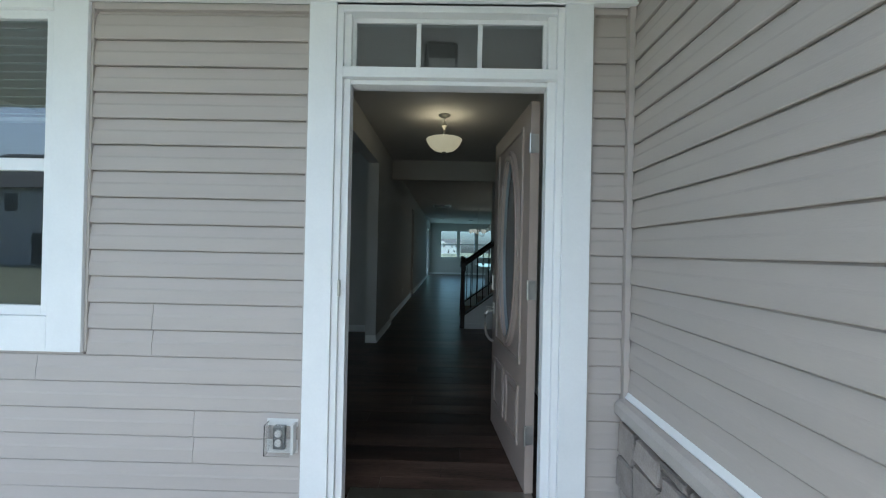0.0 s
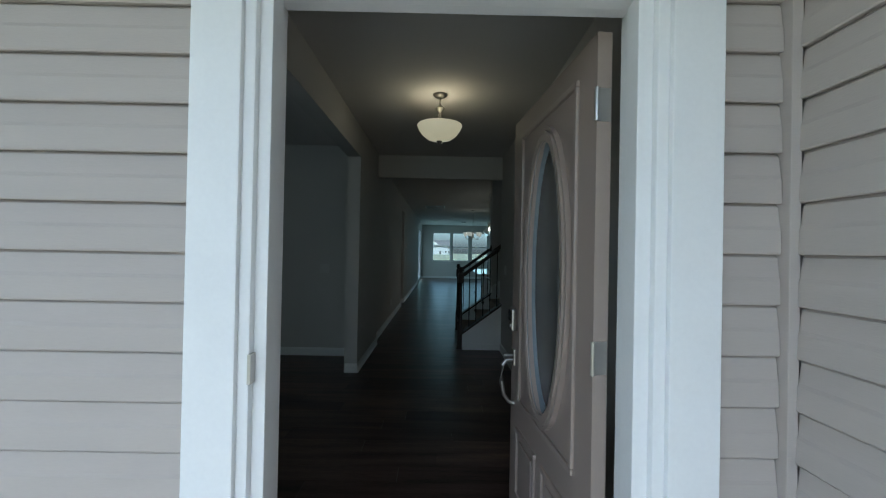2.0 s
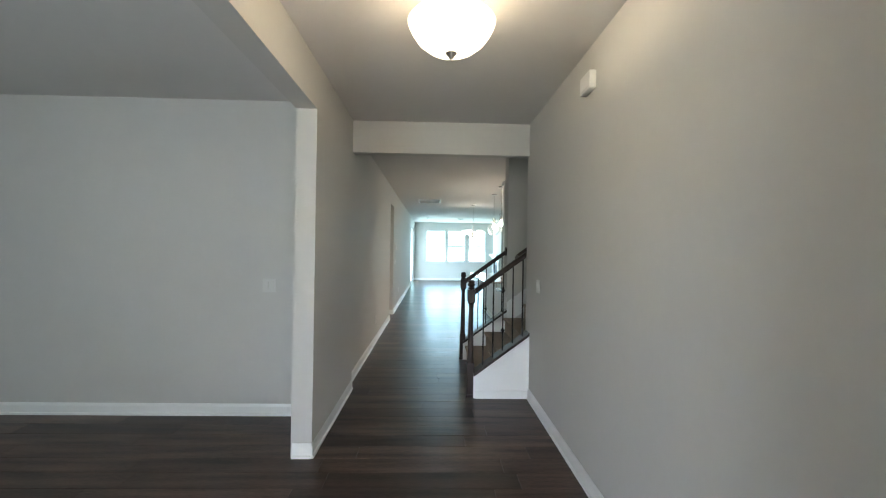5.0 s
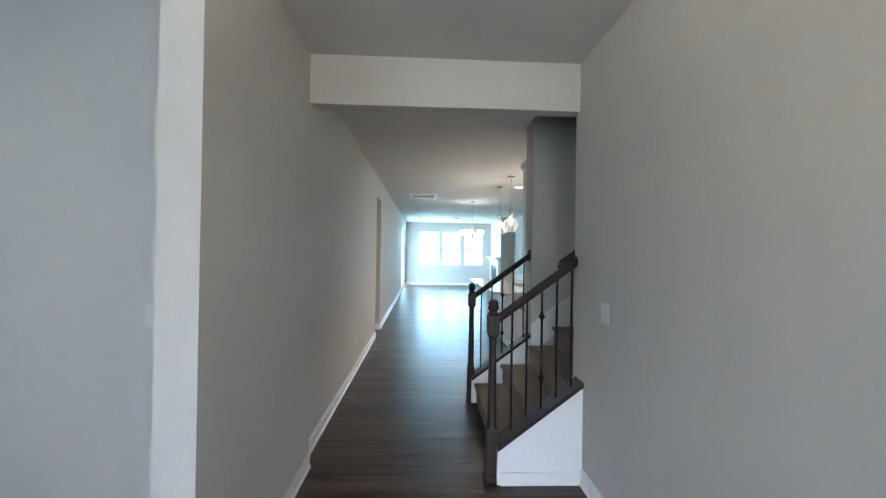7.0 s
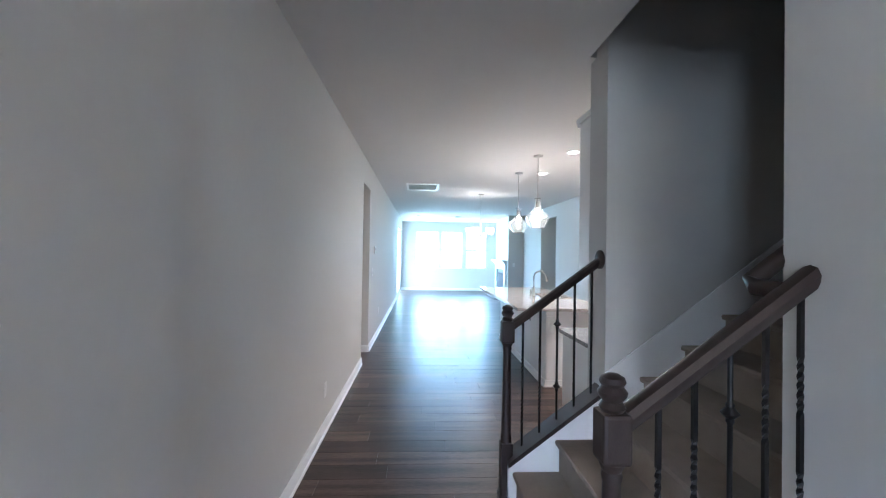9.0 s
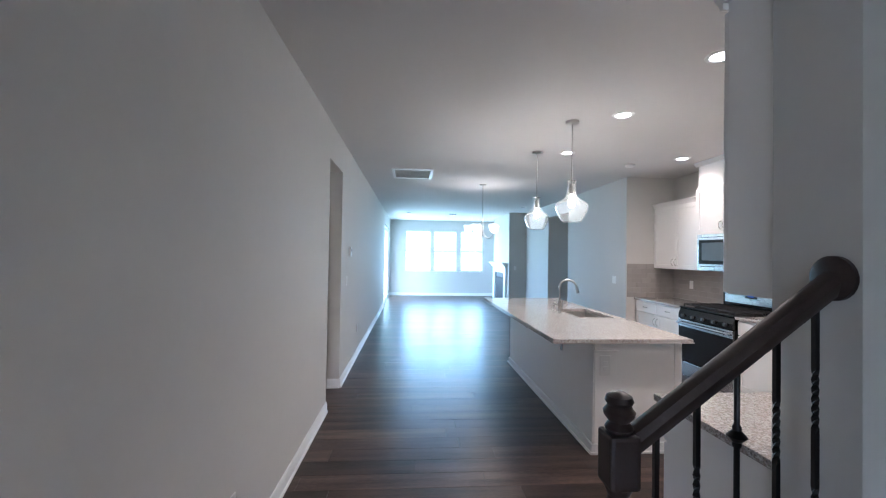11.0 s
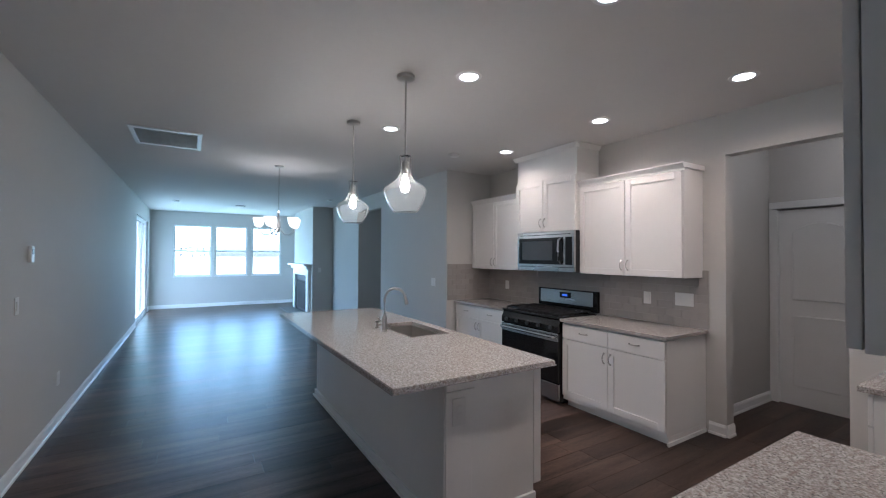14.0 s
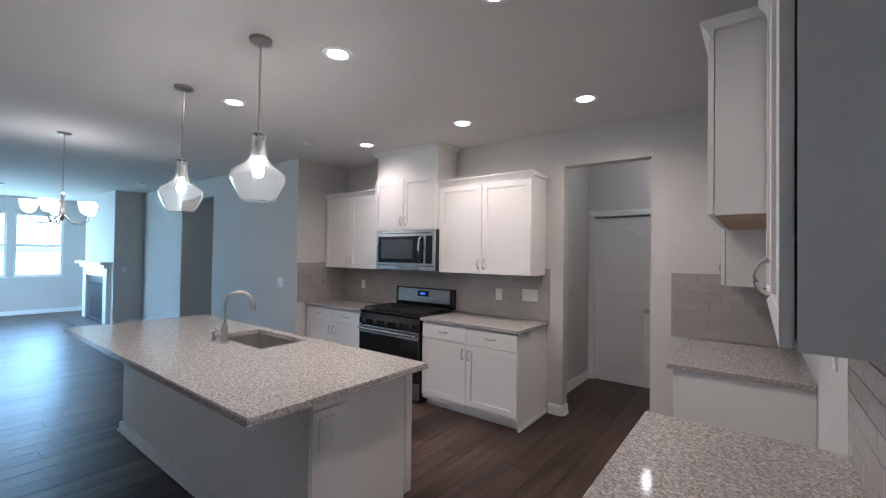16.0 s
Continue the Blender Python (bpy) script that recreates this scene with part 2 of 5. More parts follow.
# ---- structure ----
CH = 2.74
ground = solid("ground", boxm(-400, 400, -400, 400, -0.5, -0.32), GRASS, "mown green lawn round the house", "lawn")
solid("porch_floor", boxm(-3.4, 1.03, -1.6, 1.93, -0.32, -0.07, bevel=0.01), CONCRETE, "grey concrete front porch slab", "porch floor")
solid("porch_ceiling", boxm(-4.6, 1.5, -0.2, 1.90, 2.62, 2.68), PVC, "white boarded ceiling over the porch", "porch ceiling")
solid("porch_frieze", boxm(-4.6, 1.03, 1.862, 1.90, 2.415, 2.62, bevel=0.003), PVC, "white frieze board above the siding", "trim board")

solid("floor", boxm(-4.6, 5.7, 1.95, 22.3, -0.2, -0.012), SUBFLOOR, "subfloor under the dark planks", "floor")
solid("ceiling_foyer", boxm(-0.919, 1.0, 2.08, 6.76, CH, CH + 0.1), CEIL, "white painted foyer ceiling", "ceiling")
solid("ceiling_dining", boxm(-4.5, -0.919, 2.08, 6.32, CH - 0.02, CH + 0.1), CEIL, "white painted ceiling of the front room", "ceiling")
bm = boxm(-1.4, 0.985, 6.875, 8.22, CH, CH + 0.1)
box(bm, -1.4, 5.7, 8.22, 22.3, CH, CH + 0.1)
solid("ceiling_main", bm, CEIL, "white painted ceiling of hall and kitchen", "ceiling")
solid("ceiling_stairwell", boxm(0.86, 5.2, 6.5, 8.3, 5.2, 5.3), CEIL, "ceiling high over the stairs", "ceiling")

# front wall with door, transom and window openings
solid("wall_front", wall_bm("x", 1.945, 2.07, -4.6, 1.2, -0.3, 2.85, ((-2.66, -1.74, 0.90, 2.38), (-0.362, 0.678, -0.02, 2.40))), WALL,
      "front wall of the house, painted inside", "wall")
solid("wall_foyer_left", wall_bm("y", -0.93, -0.785, 2.08, 6.875, 0, CH, ((2.65, 5.48, -0.01, 2.42),)), WALL, "greige wall with a wide opening to the front room", "wall")
solid("wall_foyer_right", wall_bm("y", 1.0, 1.13, 2.08, 6.82, 0, 5.2), WALL, "greige foyer wall beside the front door", "wall")
solid("wall_header", boxm(-0.79, 1.0, 6.755, 6.872, 2.42, CH), WALL, "dropped header between foyer and hall", "wall")
solid("wall_dining_back", boxm(-4.6, -0.919, 6.20, 6.32, 0, CH), WALL, "plain greige back wall of the front room", "wall")
solid("wall_dining_left", boxm(-4.6, -4.48, 2.08, 6.20, 0, CH), WALL, "plain greige side wall of the front room", "wall")
solid("wall_hall_left", wall_bm("y", -0.97, -0.84, 6.875, 22.27, 0, CH, ((11.08, 11.79, -0.01, 2.39), (19.0, 21.6, 0.02, 2.37))), WALL,
      "long greige hall wall with a doorway", "wall")
solid("wall_stair_far", boxm(1.03, 5.1, 8.06, 8.31, 0, 5.2), WALL, "greige wall between stairs and kitchen", "wall")
solid("wall_stair_near", boxm(1.13, 5.1, 6.64, 6.76, 0, 5.2), WALL, "greige wall on the near side of the stairs", "wall")
solid("wall_stair_end", boxm(4.98, 5.1, 6.76, 8.06, 0, 5.2), WALL, "greige wall at the head of the stairs", "wall")
# out of view: added above the ceilings to block sky light from the stairwell
bm = boxm(0.865, 0.985, 6.4, 8.4, CH + 0.1, 5.2)
box(bm, 0.986, 1.129, 6.825, 6.90, CH + 0.003, 5.2)
box(bm, 0.986, 1.029, 8.06, 8.3, CH + 0.1, 5.2)
solid("wall_stair_upper", bm, WALL, "unseen upper wall that closes the stairwell against sky light", "wall")
solid("wall_back", wall_bm("x", 22.15, 22.27, -0.84, 3.4, 0, CH, ((-0.29, 0.65, 0.89, 2.36), (0.73, 1.60, 0.89, 2.36), (1.72, 2.57, 0.89, 2.36))), WALL,
      "greige end wall with three windows", "wall")
solid("wall_living_right", wall_bm("y", 3.25, 3.37, 13.26, 22.15, 0, CH, ((15.64, 16.90, -0.01, 2.44),)), WALL, "greige wall with an opening to a side passage", "wall")
solid("wall_passage", wall_bm("x", 15.52, 15.64, 3.37, 4.6, 0, CH), WALL, "wall of the side passage", "wall")
solid("wall_passage_far", wall_bm("x", 16.90, 17.02, 3.37, 4.6, 0, CH), WALL, "far wall of the side passage", "wall")
solid("wall_passage_end", boxm(4.6, 4.7, 15.52, 17.02, 0, CH), WALL, "end wall of the side passage", "wall")
solid("wall_kitchen_return", boxm(3.37, 4.02, 13.26, 13.38, 0, CH), WALL, "short kitchen wall with tiled splashback", "wall")
solid("wall_kitchen", wall_bm("y", 4.02, 4.14, 8.312, 13.38, 0, CH, ((9.27, 10.03, -0.01, 2.385),)), WALL, "warm white kitchen wall with an opening", "wall")
solid("wall_pantry_left", boxm(4.14, 5.45, 10.25, 10.37, 0, CH), WALL, "greige side wall beyond the kitchen opening", "wall")
solid("wall_pantry_right", boxm(4.14, 5.45, 8.6, 8.72, 0, CH), WALL, "side wall beyond the kitchen opening", "wall")
solid("wall_pantry_back", wall_bm("y", 5.45, 5.57, 8.6, 10.37, 0, CH, ((9.40, 10.21, -0.01, 2.05),)), WALL, "greige wall with a white panelled door", "wall")
solid("wall_pantry_beyond", boxm(5.572, 5.62, 8.6, 10.37, 0, CH), WALL, "wall behind the closed door", "wall")
solid("wall_niche", boxm(-1.32, -1.22, 10.9, 12.0, 0, CH), WALL, "wall behind the hall door", "wall")
bm = boxm(2.75, 3.25, 18.85, 21.0, 0, CH)
solid("wall_chimney_breast", bm, WALL, "greige chimney breast that projects into the room", "wall")


def baseboard(axis, c, side, a0, a1, h=0.10, t=0.014):
    """A moulded skirting on the wall face at c; side: the way it stands proud."""
    o = [(c, 0.0), (c + side * (t + 0.008), 0.0), (c + side * (t + 0.008), 0.016), (c + side * t, 0.022), (c + side * t, h - 0.022), (c + side * t * 0.45, h), (c, h)]
    bm = bmesh.new()
    prism(bm, o, "y" if axis == "y" else "x", a0, a1)
    return solid("baseboard", bm, TRIM, "white painted wooden baseboard", "baseboard")


for ax, c, s, a0, a1 in (
        ("y", -0.79, 1, 5.466, 6.875), ("y", -0.785, 1, 2.08, 2.65), ("x", 5.48, -1, -0.919, -0.79), ("x", 6.875, 1, -0.84, -0.79),
        ("y", 1.0, -1, 2.08, 6.635), ("x", 6.20, -1, -4.48, -0.919), ("y", -4.48, 1, 2.08, 6.2), ("y", -0.84, 1, 6.89, 11.08), ("y", -0.84, 1, 11.79, 19.0),
        ("y", -0.84, 1, 21.6, 22.15), ("x", 11.79, -1, -0.97, -0.84), ("x", 11.08, 1, -0.97, -0.84), ("x", 22.15, -1, -0.84, 3.25), ("y", 3.25, -1, 13.26, 15.64),
        ("y", 3.25, -1, 16.90, 18.85), ("x", 18.85, -1, 2.75, 3.25), ("y", 4.02, -1, 10.03, 10.165), ("x", 10.03, -1, 4.02, 4.14), ("x", 10.25, -1, 4.14, 5.435),
        ("y", 4.02, -1, 9.0, 9.27), ("y", 1.03, -1, 8.06, 8.31)):
    baseboard(ax, c, s, a0, a1)


# ---- front of the house ----
def siding_board(parent, axis, face, side, a0, a1, z, h=0.1248):
    """One lapped vinyl course: thin at the top, rolled out at the butt."""
    o = [(face, z + 0.003), (face + side * 0.019, z), (face + side * 0.022, z + 0.004), (face + side * 0.0195, z + h * 0.48),
         (face + side * 0.0165, z + h * 0.56), (face + side * 0.010, z + h * 0.94), (face + side * 0.002, z + h + 0.001), (face, z + h + 0.001)]
    bm = bmesh.new()
    prism(bm, o, axis, a0, a1)
    return part("siding_board", bm, SIDING, parent)


COURSE, COURSE_R = 0.127, 0.1305
left = thing("wall_siding_left", pose(0, 0, 0), "beige vinyl lap siding beside the front door", "siding", kind="structure")
right = thing("wall_siding_corner", pose(0, 0, 0), "narrow strip of beige vinyl siding by the door", "siding", kind="structure")
side = thing("wall_siding_side", pose(0, 0, 0), "beige vinyl lap siding on the projecting side wall", "siding", kind="structure")
part("backing", wall_bm("x", 1.93, 1.944, -4.6, -0.5, -0.3, 2.42, ((-2.66, -1.74, 0.90, 2.38),)), SIDING, left)
part("backing", boxm(0.83, 1.03, 1.93, 1.945, -0.3, 2.42), SIDING, right)
part("backing", boxm(1.045, 1.2, -2.6, 1.93, -0.3, 2.66), SIDING, side)
for i in range(-2, 20):
    z, zr = 1.228 + (i - 10) * COURSE, 1.248 + (i - 10) * COURSE_R
    if z < 0.745 - COURSE * 0.5:
        cuts = [-4.6, -1.03 if i in (2, 3) else -2.4 + 0.3 * (i % 3), -0.515]
        for a, b in zip(cuts, cuts[1:]):
            siding_board(left, "x", 1.93, -1, a + 0.0012, b - 0.0012, z, COURSE)
    elif z < 2.33:
        cuts = [-1.555, -1.24, -0.515] if i in (6, 7) else [-1.555, -0.515]
        for a, b in zip(cuts, cuts[1:]):
            siding_board(left, "x", 1.93, -1, a + 0.0012, b - 0.0012, z, COURSE)
        siding_board(left, "x", 1.93, -1, -4.6, -2.86, z, COURSE)
    if zr < 2.28:
        siding_board(right, "x", 1.93, -1, 0.845, 1.0, zr, COURSE_R)
for i in range(5, 20):
    siding_board(side, "y", 1.045, -1, -2.6, 1.885, 1.248 + (i - 10) * COURSE_R, COURSE_R)
channel = thing("siding_channel", pose(0, 0, 0), "beige vinyl edge channel round the siding", "trim", kind="structure")
part("channel", boxm(-0.518, -0.500, 1.905, 1.93, -0.1, 2.415, bevel=0.002), SIDING, channel)
part("channel", boxm(0.828, 0.846, 1.905, 1.93, -0.1, 2.415, bevel=0.002), SIDING, channel)
part("channel", boxm(-1.566, -1.553, 1.905, 1.93, 0.735, 2.415, bevel=0.002), SIDING, channel)
part("channel", boxm(-1.553, -0.518, 1.905, 1.93, 2.385, 2.415, bevel=0.002), SIDING, channel)
part("channel", boxm(0.846, 1.0, 1.905, 1.93, 2.385, 2.415, bevel=0.002), SIDING, channel)
part("channel", boxm(-2.86, -1.566, 1.905, 1.93, 0.722, 0.735, bevel=0.002), SIDING, channel)
bm = boxm(1.002, 1.03, 1.885, 1.93, -0.1, 2.6, bevel=0.003)
solid("corner_trim", bm, SIDING, "beige vinyl inside corner post", "trim")

# stone wainscot with its ledge
solid("stone_ledge", prism(bmesh.new(), [(1.045, 0.505), (0.975, 0.505), (0.968, 0.515), (0.968, 0.555), (0.985, 0.575), (1.045, 0.590)], "y", -2.6, 1.90), LEDGE,
      "beige cast stone ledge along the wall", "ledge")
solid("ledge_flashing", prism(bmesh.new(), [(1.045, 0.592), (1.012, 0.584), (1.010, 0.590), (1.026, 0.618), (1.045, 0.625)], "y", -2.6, 1.888), PVC, "white flashing strip above the ledge", "flashing")
veneer = thing("stone_wall", pose(0, 0, 0), "brown and grey stacked stone veneer below the ledge", "stone wall", kind="structure")
part("mortar_bed", boxm(1.015, 1.045, -2.6, 1.92, -0.3, 0.503), MORTAR, veneer)
rnd = random.Random(4)
y = 1.90
while y > -1.2:
    w = rnd.uniform(0.13, 0.30)
    z = -0.28 + rnd.uniform(0, 0.03)
    while z < 0.48:
        h = min(rnd.uniform(0.07, 0.20), 0.497 - z)
        if h > 0.02:
            bm = boxm(0.985 + rnd.uniform(-0.012, 0.015), 1.017, y - w + 0.009, y - 0.009, z + 0.008, z + h - 0.006, bevel=0.008)
            for v in bm.verts:
                v.co += Vector((0, rnd.uniform(-0.006, 0.006), rnd.uniform(-0.005, 0.005)))
                if v.co.x < 1.0:
                    v.co.x += rnd.uniform(-0.007, 0.007)
            part("stone", bm, STONE, veneer)
        z += h + 0.001
    y -= w

# door casing and transom
casing = thing("door_casing", pose(0, 0, 0), "wide white casing round the front door", "door casing", kind="structure")
for x0, x1 in ((-0.502, -0.375), (0.700, 0.830)):
    part("casing_board", boxm(x0, x1, 1.878, 1.945, -0.07, 2.62, bevel=0.003), PVC, casing)
for x0, x1, x2 in ((-0.375, -0.345, -0.312), (0.700, 0.668, 0.628)):
    lo, hi = min(x0, x1), max(x0, x1)
    part("brickmould", boxm(lo, hi, 1.893, 1.95, -0.07, 2.415, bevel=0.004), PVC, casing)
    lo, hi = min(x1, x2), max(x1, x2)
    part("jamb", boxm(lo, hi, 1.915, 1.985, -0.07, 2.40, bevel=0.003), PVC, casing)
    lo, hi = (-0.361, -0.334) if x1 < 0 else (0.650, 0.677)
    part("jamb", boxm(lo, hi, 1.951, 2.068, -0.07, 2.066), PVC, casing)
part("casing_head", boxm(-0.375, 0.700, 1.878, 1.945, 2.415, 2.62, bevel=0.003), PVC, casing)
part("brickmould", boxm(-0.345, 0.668, 1.890, 1.95, 2.378, 2.413, bevel=0.004), PVC, casing)
part("transom_bar", boxm(-0.345, 0.668, 1.888, 2.066, 2.068, 2.118, bevel=0.004), PVC, casing)
part("jamb_head", boxm(-0.312, 0.628, 1.920, 1.985, 2.045, 2.067, bevel=0.003), PVC, casing)
part("strike_plate", boxm(-0.3465, -0.338, 1.886, 1.913, 1.03, 1.105), NICKEL, casing)
part("threshold", boxm(-0.312, 0.628, 1.92, 2.10, -0.012, 0.012, bevel=0.004), NICKEL, casing, "metal door threshold")
transom = thing("window_transom", pose(0, 0, 0), "three-light transom window over the front door", "window", kind="structure")
part("window_frame", boxm(-0.312, 0.628, 1.945, 1.985, 2.119, 2.132), PVC, transom)
part("window_frame", boxm(-0.312, 0.628, 1.945, 1.985, 2.356, 2.377), PVC, transom)
part("window_frame", boxm(-0.311, -0.295, 1.945, 1.985, 2.132, 2.356), PVC, transom)
part("window_frame", boxm(0.611, 0.627, 1.945, 1.985, 2.132, 2.356), PVC, transom)
for x in (0.008, 0.306):
    part("muntin", boxm(x - 0.011, x + 0.011, 1.948, 1.972, 2.132, 2.356, bevel=0.002), PVC, transom)
for x0, x1 in ((-0.295, -0.003), (0.019, 0.295), (0.317, 0.611)):
    p = part("pane", boxm(x0, x1, 1.960, 1.965, 2.132, 2.356), PANE_FRONT, transom)

# front window
win = thing("window_front", pose(0, 0, 0), "white double-hung window with raised blinds", "window", kind="structure")
for b in ((-1.735, -1.567, 0.735, 2.415), (-2.86, -2.665, 0.735, 2.415)):
    part("window_casing", boxm(b[0], b[1], 1.888, 1.945, b[2], b[3], bevel=0.003), PVC, win)
part("window_casing", boxm(-2.665, -1.735, 1.888, 1.945, 0.735, 0.902, bevel=0.003), PVC, win)
part("window_casing", boxm(-2.665, -1.735, 1.888, 1.945, 2.378, 2.415, bevel=0.003), PVC, win)
for x0, x1, z0, z1 in ((-1.785, -1.735, 0.903, 2.377), (-2.665, -2.615, 0.903, 2.377), (-2.615, -1.785, 0.903, 0.95), (-2.615, -1.785, 2.335, 2.377), (-2.615, -1.785, 1.60, 1.66)):
    part("sash", boxm(x0, x1, 1.91, 1.955, z0, z1, bevel=0.003), PVC, win)
part("pane", boxm(-2.615, -1.785, 1.932, 1.937, 0.95, 1.60), PANE_FRONT, win).visible_shadow = False
part("pane", boxm(-2.615, -1.785, 1.932, 1.937, 1.66, 2.335), PANE_FRONT, win).visible_shadow = False
part("blind_rail", boxm(-2.60, -1.80, 2.002, 2.042, 1.865, 1.885, bevel=0.003), BLIND, win)
for k in range(11):
    z = 1.90 + k * 0.043
    part("blind_slat", prism(bmesh.new(), [(2.0, z), (2.045, z + 0.012), (2.045, z + 0.015), (2.0, z + 0.003)], "x", -2.60, -1.80), BLIND, win)

# outdoor socket in its cover
so = thing("outdoor_socket", pose(-0.60, 1.915, 0.356), "outdoor socket under a clear bubble cover", "socket")
part("back_plate", boxm(-0.075, 0.075, -0.004, 0.0, -0.082, 0.082, bevel=0.002), PLASTIC, so)
part("receptacle", boxm(-0.035, 0.02, -0.030, -0.004, -0.055, 0.055, bevel=0.006), GREYPLASTIC, so)
for dz in (-0.022, 0.022):
    bm = lathe(bmesh.new(), [(0.017, 0), (0.017, 0.006), (0.012, 0.008), (0, 0.008)], seg=14)
    bmesh.ops.rotate(bm, matrix=Matrix.Rotation(radians(90), 3, "X"), verts=bm.verts)
    bmesh.ops.translate(bm, vec=(-0.008, -0.030, dz), verts=bm.verts)
    part("outlet_face", bm, PLASTIC, so, "white round outlet face")
part("cover", boxm(-0.065, 0.055, -0.062, -0.058, -0.072, 0.072, bevel=0.0015), CLEARPLASTIC, so, "clear plastic cover")
part("cover_side", boxm(-0.065, -0.061, -0.058, -0.005, -0.072, 0.072), CLEARPLASTIC, so)
part("cover_hinge", boxm(0.055, 0.068, -0.05, -0.004, -0.07, 0.07, bevel=0.004), PLASTIC, so)

# porch lantern under the porch ceiling
pl = thing("porch_light", pose(0.10, 1.20, 2.62), "dark metal square porch ceiling light", "ceiling light")
part("canopy", boxm(-0.09, 0.09, -0.09, 0.09, -0.025, 0.0, bevel=0.004), IRON, pl)
for sx in (-1, 1):
    for sy in (-1, 1):
        part("post", boxm(sx * 0.10 - 0.008, sx * 0.10 + 0.008, sy * 0.10 - 0.008, sy * 0.10 + 0.008, -0.20, -0.026), IRON, pl)
for s in (-1, 1):
    part("rail", boxm(-0.108, 0.108, s * 0.10 - 0.008, s * 0.10 + 0.008, -0.215, -0.20), IRON, pl)
    part("rail", boxm(s * 0.10 - 0.008, s * 0.10 + 0.008, -0.092, 0.092, -0.215, -0.20), IRON, pl)


# ---- open front door, built flat from its hinge edge, then swung in ----
# local x runs from the lock edge to the hinge, local -y is the outer face
door = thing("front_door", Matrix.Translation((0.510, 3.010, 0)) @ Matrix.Rotation(radians(-85.1), 4, "Z"), "taupe front door with oval glass, standing open", "door")
DW, DT, OX, OZ, OA, OB = 0.925, 0.045, 0.510, 1.275, 0.250, 0.60


def ellipse_ring(bm, a0, b0, a1, b1, y0, y1, cx=OX, cz=OZ, n=64):
    """A flat-faced oval ring between two ellipses."""
    rows = []
    for a, b, yy in ((a0, b0, y0), (a0, b0, y1), (a1, b1, y1), (a1, b1, y0)):
        rows.append([bm.verts.new((cx + a * math.cos(t), yy, cz + b * math.sin(t))) for t in (2 * math.pi * k / n for k in range(n))])
    for r in range(4):
        p, q = rows[r], rows[(r + 1) % 4]
        for k in range(n):
            bm.faces.new((p[k], p[(k + 1) % n], q[(k + 1) % n], q[k]))
    return bm


def slab_with_oval(bm, w, z0, z1, y0, y1, a, b, n=64):
    """A door leaf with an oval hole right through it."""
    inner, outer = [], []
    for k in range(n):
        t = 2 * math.pi * k / n
        c, s = math.cos(t), math.sin(t)
        f = min((w - OX) / c if c > 1e-6 else (OX / -c if c < -1e-6 else 9e9), (z1 - OZ) / s if s > 1e-6 else ((OZ - z0) / -s if s < -1e-6 else 9e9))
        inner.append((OX + a * c, OZ + b * s)), outer.append((OX + f * c, OZ + f * s))
    for (cx, cz) in ((0, z0), (0, z1), (w, z0), (w, z1)):
        k = min(range(n), key=lambda i: (outer[i][0] - cx) ** 2 + (outer[i][1] - cz) ** 2)
        outer[k] = (cx, cz)
    V = [[bm.verts.new((u, yy, v)) for u, v in ring] for yy in (y0, y1) for ring in (inner, outer)]
    for k in range(n):
        j = (k + 1) % n
        bm.faces.new((V[0][k], V[0][j], V[1][j], V[1][k])), bm.faces.new((V[2][k], V[3][k], V[3][j], V[2][j]))
        bm.faces.new((V[0][k], V[2][k], V[2][j], V[0][j])), bm.faces.new((V[1][k], V[1][j], V[3][j], V[3][k]))
    return bm


def rect_mould(bm, x0, x1, z0, z1, y, w=0.022, d=0.012):
    """A raised moulding round a rectangle on the face at y (outwards is -y)."""
    for a0, a1, b0, b1 in ((x0, x1, z0, z0 + w), (x0, x1, z1 - w, z1), (x0, x0 + w, z0 + w, z1 - w), (x1 - w, x1, z0 + w, z1 - w)):
        box(bm, a0, a1, y - d, y + 0.002, b0, b1, bevel=0.005)
    return bm


part("leaf", slab_with_oval(bmesh.new(), DW, 0.012, 2.04, 0, DT, OA - 0.04, OB - 0.05), DOORPAINT, door)
part("oval_glass", ellipse_ring(bmesh.new(), 0.0005, 0.0005, OA - 0.035, OB - 0.045, 0.018, 0.026), FROST, door, "frosted oval glass")
# sloped ring round the glass; its pale tone is a painted reflection
bm = bmesh.new()
rim = [[bm.verts.new((OX + a * math.cos(q), yy, OZ + b * math.sin(q))) for q in (2 * math.pi * k / 64 for k in range(64))]
       for a, b, yy in ((OA - 0.0465, OB - 0.0565, -0.020), (OA - 0.057, OB - 0.067, 0.014), (OA - 0.057, OB - 0.067, 0.0175), (OA - 0.0465, OB - 0.0565, 0.0175))]
for r in range(4):
    for k in range(64):
        bm.faces.new((rim[r][k], rim[r][(k + 1) % 64], rim[(r + 1) % 4][(k + 1) % 64], rim[(r + 1) % 4][k]))
part("glass_bevel", bm, BEVEL_REFLECTION, door, "bevelled glass edge with the sky's reflection in its colour", smooth=True)
lite = part("oval_frame", ellipse_ring(bmesh.new(), OA - 0.046, OB - 0.056, OA - 0.018, OB - 0.02, -0.026, 0.0), DOORPAINT, door, smooth=True)
for da, dep in ((0.0, 0.014), (-0.018, 0.022), (-0.030, 0.019), (-0.046, 0.012)):
    part("oval_bead", ellipse_ring(bmesh.new(), OA + da - 0.014, OB + da - 0.014, OA + da, OB + da, -dep - 0.006, -0.0005), DOORPAINT, lite)
part("oval_frame_inner", ellipse_ring(bmesh.new(), OA - 0.046, OB - 0.056, OA - 0.005, OB - 0.01, DT, DT + 0.02), DOORPAINT, door)
